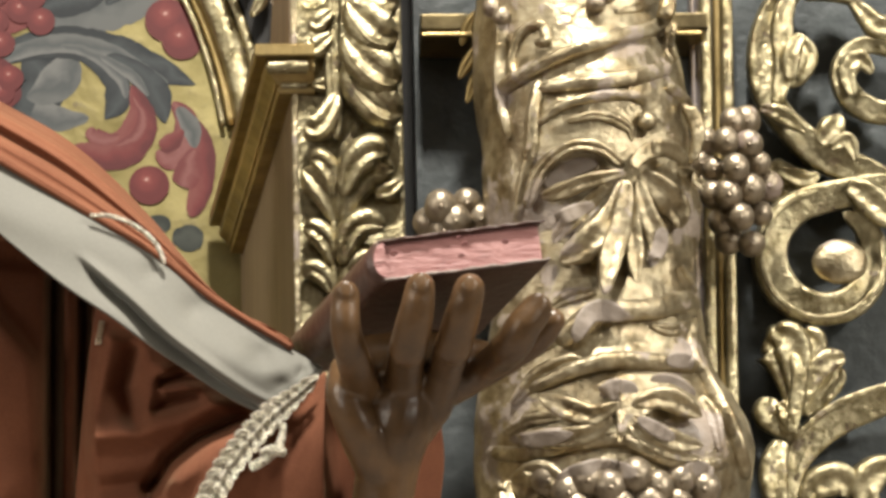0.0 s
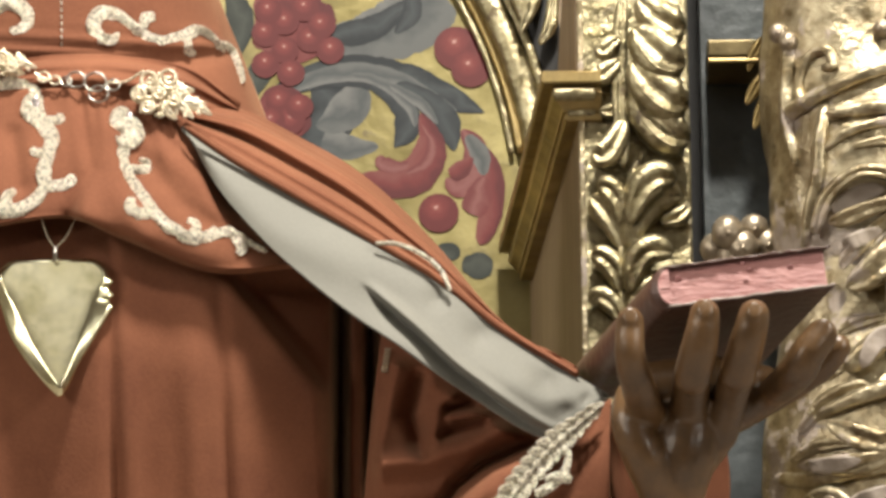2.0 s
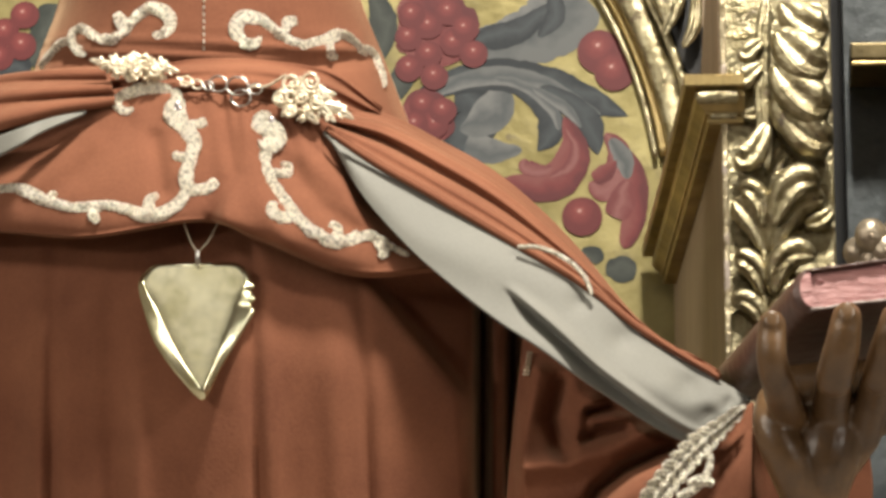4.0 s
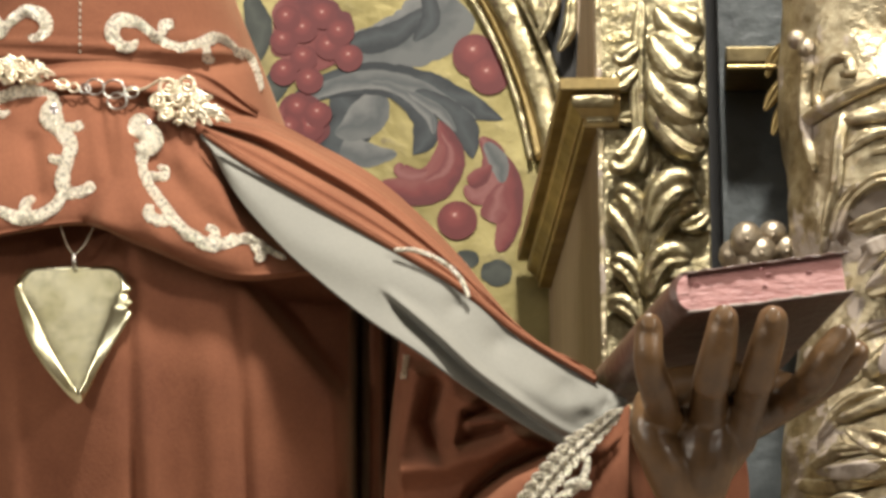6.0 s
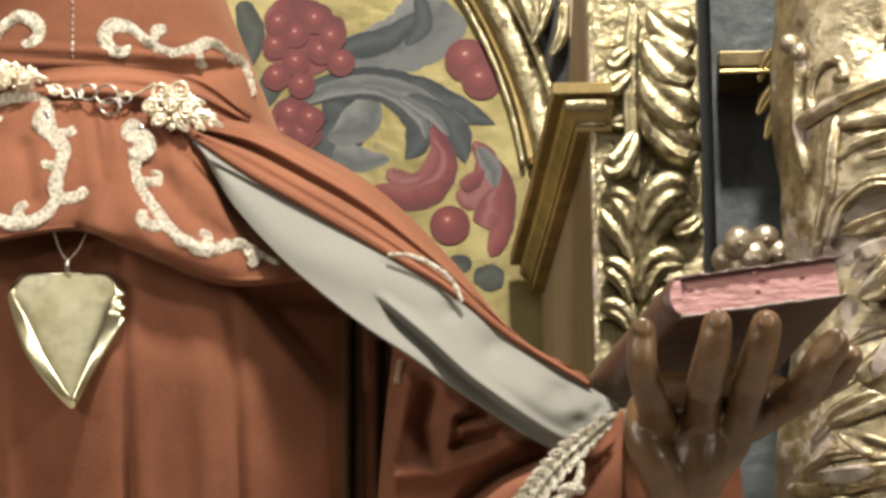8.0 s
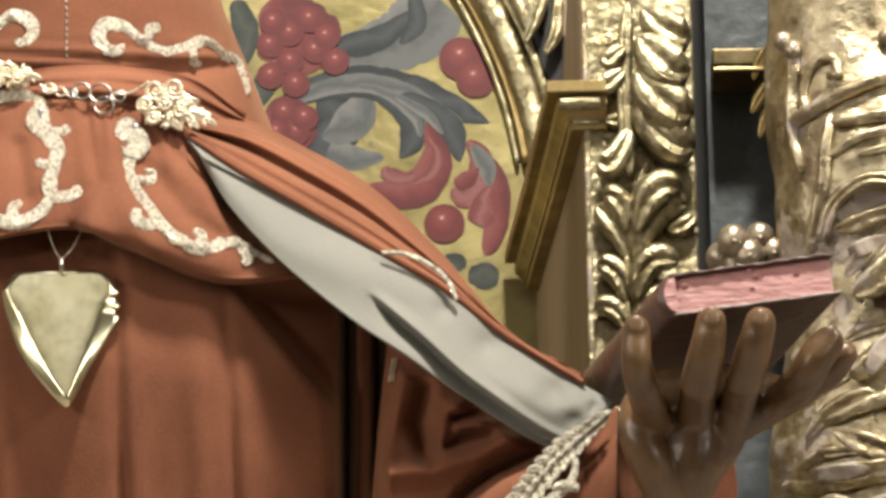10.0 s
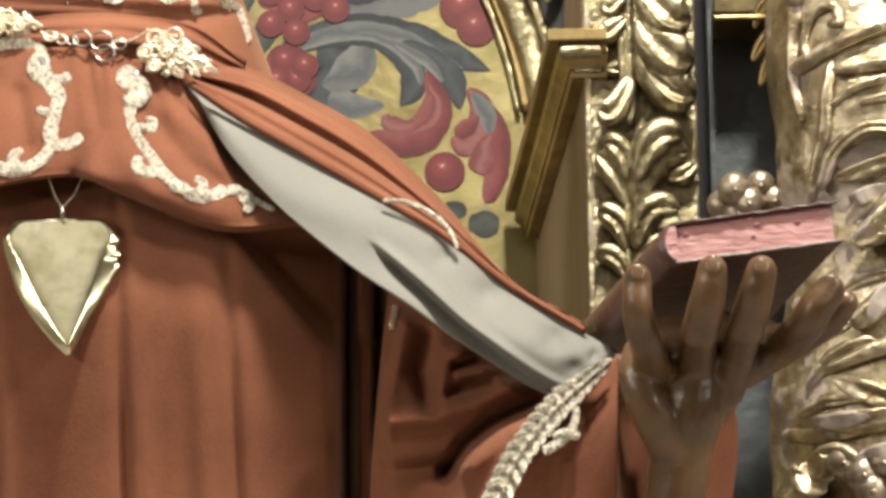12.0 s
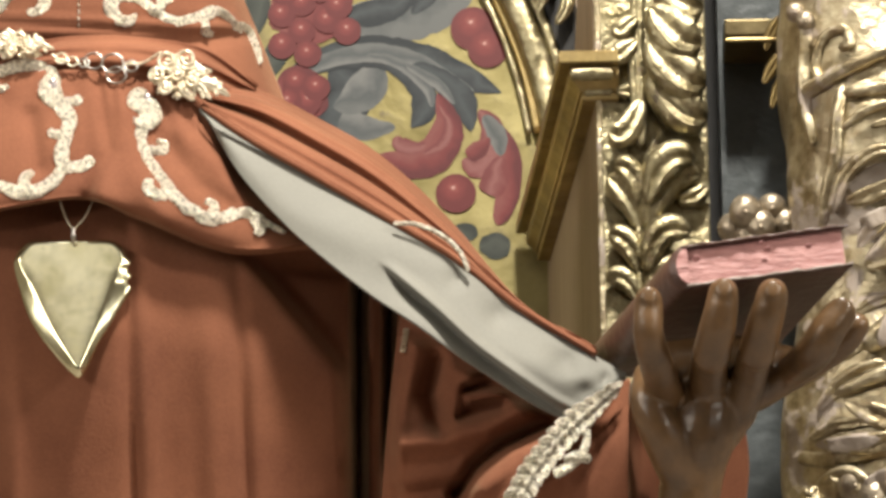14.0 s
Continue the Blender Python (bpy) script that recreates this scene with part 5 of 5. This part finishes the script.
brooch((512, 170), [(603, 206, 11), (592, 184, 9), (572, 162, 9), (552, 148, 8), (570, 212, 9), (540, 214, 9), (508, 212, 8), (474, 202, 9), (462, 178, 9), (470, 152, 8), (500, 128, 8)],
       [(492, 142, 19), (526, 140, 19), (474, 168, 14), (508, 168, 13), (534, 178, 13), (488, 190, 12), (546, 160, 10)], -0.327)
brooch((222, 114), [(133, 99, 10), (152, 116, 9), (168, 92, 8), (172, 130, 9), (198, 136, 9), (206, 88, 8), (240, 92, 8), (270, 100, 8), (294, 122, 8), (272, 132, 9), (244, 136, 9)],
       [(205, 104, 12), (232, 104, 13), (190, 118, 11), (216, 124, 11), (248, 120, 12), (262, 110, 10), (176, 108, 9)], -0.323)
for k, (u, v, r, tilt) in enumerate(((305, 138, 10, 10), (325, 144, 9, 70), (362, 143, 16, 10), (396, 147, 19, 20), (402, 168, 17, 60), (428, 152, 11, 30), (345, 146, 9, 60))):
    pts = [tuple(SB.at(u + r * math.cos(radians(a)), v + r * 0.85 * math.sin(radians(a)), -0.325 - 0.001 * math.sin(radians(a + tilt)))) for a in range(0, 361, 24)]
    part("chain_link", tube(bmesh.new(), pts, [0.0007] * len(pts), 40, 6), STEEL if k > 1 else FILIGREE, clasp)
for path in ([(420, 148), (450, 146), (480, 128)], [(290, 132), (302, 140), (318, 142)]):
    pts = [tuple(SB.at(u, v, -0.325)) for u, v in path]
    part("chain_wire", tube(bmesh.new(), pts, [0.0009] * 3, 20, 6), FILIGREE, clasp)

# ---- heart pendant ----
pendant = thing("heart_pendant", "polished brass heart pendant hanging on a thin chain", "pendant", SB.at(330, 580, -0.335))
# one face, flat and dull, with broad bright bevels down both sides and small notches in one edge
rim = [(326, 460), (360, 459), (394, 460), (412, 472), (420, 488), (428, 500), (422, 511), (429, 524), (421, 534), (427, 546), (412, 572), (394, 602), (370, 642), (348, 686), (335, 703),
       (320, 694), (298, 670), (268, 632), (245, 592), (231, 548), (221, 510), (222, 490), (235, 472), (252, 461), (290, 460), (326, 460)]
face = [(326, 463), (359, 463), (390, 464), (405, 474), (411, 488), (410, 500), (405, 510), (399, 522), (394, 532), (388, 546), (378, 572), (368, 600), (355, 636), (342, 668), (334, 686),
        (324, 674), (308, 650), (290, 616), (273, 580), (254, 546), (236, 515), (229, 494), (240, 476), (254, 465), (290, 463), (326, 463)]
rim, face = np.array(glide(rim, 150)[:-1]), np.array(glide(face, 150)[:-1])
bm = bmesh.new()
c = np.array((326.0, 545.0))
rows = []
for k, h in ((-0.03, -0.0015), (0.0, 0.0), (0.04, 0.0008), (0.25, 0.0017), (0.5, 0.0026), (0.75, 0.0035), (1.0, 0.0043)):
    rows.append([SB.at(*(rim[i] + (face[i] - rim[i]) * k), -0.328 - h) for i in range(150)])
for k, h in ((0.96, 0.0044), (0.7, 0.0045), (0.35, 0.0046), (0.02, 0.0046)):
    rows.append([SB.at(*(c + (q - c) * k), -0.328 - h) for q in face])
vs = grid(bm, rows, True)
bm.faces.new(vs[0][::-1]), bm.faces.new(vs[-1])
part("heart", bm, PENDANT, pendant)
bm = bmesh.new()
tube(bm, [tuple(SB.at(326, 459, -0.336)), tuple(SB.at(325, 450, -0.338)), tuple(SB.at(325, 440, -0.336))], [0.0016, 0.0013, 0.0012], 10, 8)
part("bail", bm, STEEL, pendant)
for path in ([(324, 440), (312, 420), (300, 385)], [(327, 440), (345, 420), (360, 390)]):
    pts = [tuple(SB.at(u, v, -0.330)) for u, v in path]
    part("chain", tube(bmesh.new(), pts, [0.0005] * 3, 20, 6), FILIGREE, pendant)

# ---- carved wooden statue: one plain mesh ----
bm = bmesh.new()


def limb(points, radii):
    tube(bm, [tuple(SC.at(u, v, y)) for u, v, y in points], [r * unit(-0.42) for r in radii], 24, 16)


limb([(1172, 745, -0.395), (1156, 696, -0.424), (1141, 640, -0.444), (1141, 579, -0.448)], [32, 31, 28, 25])
limb([(1251, 676, -0.436), (1262, 632, -0.450), (1269, 596, -0.457), (1273, 566, -0.460)], [34, 33, 30, 27])
limb([(1243, 780, -0.380), (1246, 725, -0.400), (1251, 672, -0.424)], [36, 34, 33])
limb([(1332, 672, -0.436), (1346, 622, -0.450), (1354, 594, -0.457), (1360, 568, -0.460)], [33, 32, 30, 28])
limb([(1298, 780, -0.380), (1316, 725, -0.400), (1331, 670, -0.424)], [34, 32, 32])
limb([(1330, 745, -0.385), (1392, 706, -0.398), (1436, 668, -0.434), (1456, 634, -0.444), (1480, 603, -0.446)], [30, 29, 33, 32, 29])
limb([(1325, 752, -0.375), (1410, 706, -0.385), (1480, 660, -0.405), (1510, 624, -0.414)], [28, 25, 25, 23])
limb([(1146, 716, -0.390), (1141, 758, -0.396), (1166, 815, -0.392), (1212, 900, -0.372)], [34, 35, 40, 46])
limb([(1245, 700, -0.380), (1238, 800, -0.382), (1222, 880, -0.372), (1205, 1000, -0.360)], [58, 62, 54, 52])
limb([(1318, 722, -0.380), (1284, 786, -0.378), (1244, 850, -0.374), (1218, 940, -0.366)], [36, 40, 38, 38])
limb([(1212, 900, -0.370), (1205, 1000, -0.355), (1190, 1120, -0.33)], [52, 58, 66])
limb([(1168, 690, -0.388), (1250, 684, -0.390), (1320, 684, -0.390), (1390, 690, -0.390)], [38, 42, 42, 30])
for u, v, y in ((1141, 570, -0.4555), (1275, 556, -0.468), (1361, 560, -0.4685), (1484, 590, -0.4535)):
    ball(bm, SC.at(u, v, y), 17 * unit(y), (0.95, 0.25, 1.15), 3)
tube(bm, [tuple(SC.at(1190, 1120, -0.33)), tuple(SB.at(1000, 1250, -0.22)), tuple(SB.at(700, 1000, -0.16)), tuple(SB.at(400, 300, -0.17))], [0.020, 0.024, 0.028, 0.035], 30, 16)
foot = SB.at(335, 600, -0.20)
tube(bm, [(foot.x, -0.20, 2.20), (foot.x, -0.20, 2.45), (foot.x, -0.20, foot.z + 0.1), (foot.x, -0.20, foot.z + 0.3)], [0.06, 0.065, 0.06, 0.05], 30, 16)
box(bm, (foot.x - 0.07, -0.27, 2.148), (foot.x + 0.07, -0.13, 2.19))
statue = solo("wooden_statue", bm, FLESH, "dark varnished carved wooden statue's palm raised under the book", "statue")
mod = statue.modifiers.new("fuse", "REMESH")
mod.mode, mod.voxel_size, mod.use_smooth_shade = "VOXEL", 0.0013, True
mod = statue.modifiers.new("soften", "SMOOTH")
mod.factor, mod.iterations = 0.5, 8

# ---- book ----
book = thing("book", "small old book with pink page edges and brown leather covers", "book", SC.at(1340, 550, -0.44))
A, B = SC.at(1204, 557, -0.440), SC.at(1504, 517, -0.446)
C = SC.at(1060, 722, -0.300)
across, deep = B - A, C - A
up = across.cross(deep).normalized()
if up.z < 0:
    up = -up
thickness = 78 * unit(-0.44)


def block(bm, a0, a1, d0, d1, h0, h1, bevel=0.0008):
    vs = [bm.verts.new(A + across * a + deep * d + up * (thickness * h)) for h in (h0, h1) for a, d in ((a0, d0), (a1, d0), (a1, d1), (a0, d1))]
    for f in ((0, 1, 2, 3), (7, 6, 5, 4), (0, 4, 5, 1), (1, 5, 6, 2), (2, 6, 7, 3), (3, 7, 4, 0)):
        bm.faces.new([vs[i] for i in f])
    bmesh.ops.bevel(bm, geom=list(bm.edges), offset=bevel, segments=2, affect="EDGES", profile=0.5)
    return bm


part("page_block", block(bmesh.new(), 0.02, 0.965, 0.012, 0.98, 0.05, 0.93), PAGES, book, "pink stained page edges", False)
part("lower_cover", block(bmesh.new(), 0.02, 1.0, 0.0, 1.0, 0.0, 0.055), LEATHER, book, smooth=False)
part("upper_cover", block(bmesh.new(), 0.0, 0.985, -0.01, 1.0, 0.93, 0.985), LEATHER, book, smooth=False)
bm = bmesh.new()
rows = []
for d in np.linspace(-0.008, 1.0, 24):
    row = []
    for k in range(25):
        a = radians(90 + 180 * k / 24)
        row.append(A + across * (0.03 + 0.10 * math.cos(a)) + deep * float(d) + up * (thickness * (0.49 + 0.51 * math.sin(a))))
    rows.append(row)
vs = grid(bm, rows)
bm.faces.new(vs[0]), bm.faces.new(vs[-1][::-1])
part("spine", bm, LEATHER, book, "rounded leather spine")
bm = bmesh.new()
rows = []
for d in (-0.014, 0.0, 0.3):
    rows.append([A + across * (0.035 + 0.070 * math.cos(radians(90 + 7.5 * k))) + deep * d + up * (thickness * (0.49 + 0.42 * math.sin(radians(90 + 7.5 * k)))) for k in range(25)])
vs = grid(bm, rows)
bm.faces.new(vs[0]), bm.faces.new(vs[-1][::-1])
part("rounded_page_end", bm, PAGES, book, "rounded pink end of the pages at the spine", False)
for u, v, r in ((1340, 478, 4), (1352, 489, 6), (1346, 509, 5), (1424, 484, 6), (1226, 506, 7)):
    bm = bmesh.new()
    relief(bm, SC, [(u - r, v + 1), (u, v - 1), (u + r, v)], [r * 0.5, r * 0.8, r * 0.4], -0.4462 - 0.00002 * (u - 1200), n=10, m=6, rise=0.03, cap=0.2, base=1.2)
    part("carved_mark", bm, MARK, book, "dark red nick in the page edges")
for h, label in ((0.03, "pale worn rim of the lower cover"), (0.962, "ragged rim of the upper cover")):
    pts = [tuple(A + across * (0.02 + 0.97 * k / 24) + deep * -0.008 + up * (thickness * (h + 0.03 * noise.noise(Vector((k * 0.9, h * 9, 0)))))) for k in range(25)]
    part("cover_rim", tube(bmesh.new(), pts, [0.0008 + 0.0003 * math.sin(k * 2.1) for k in range(25)], 72, 8, 0.0005), RIM if h < 0.5 else LEATHER, book, label)
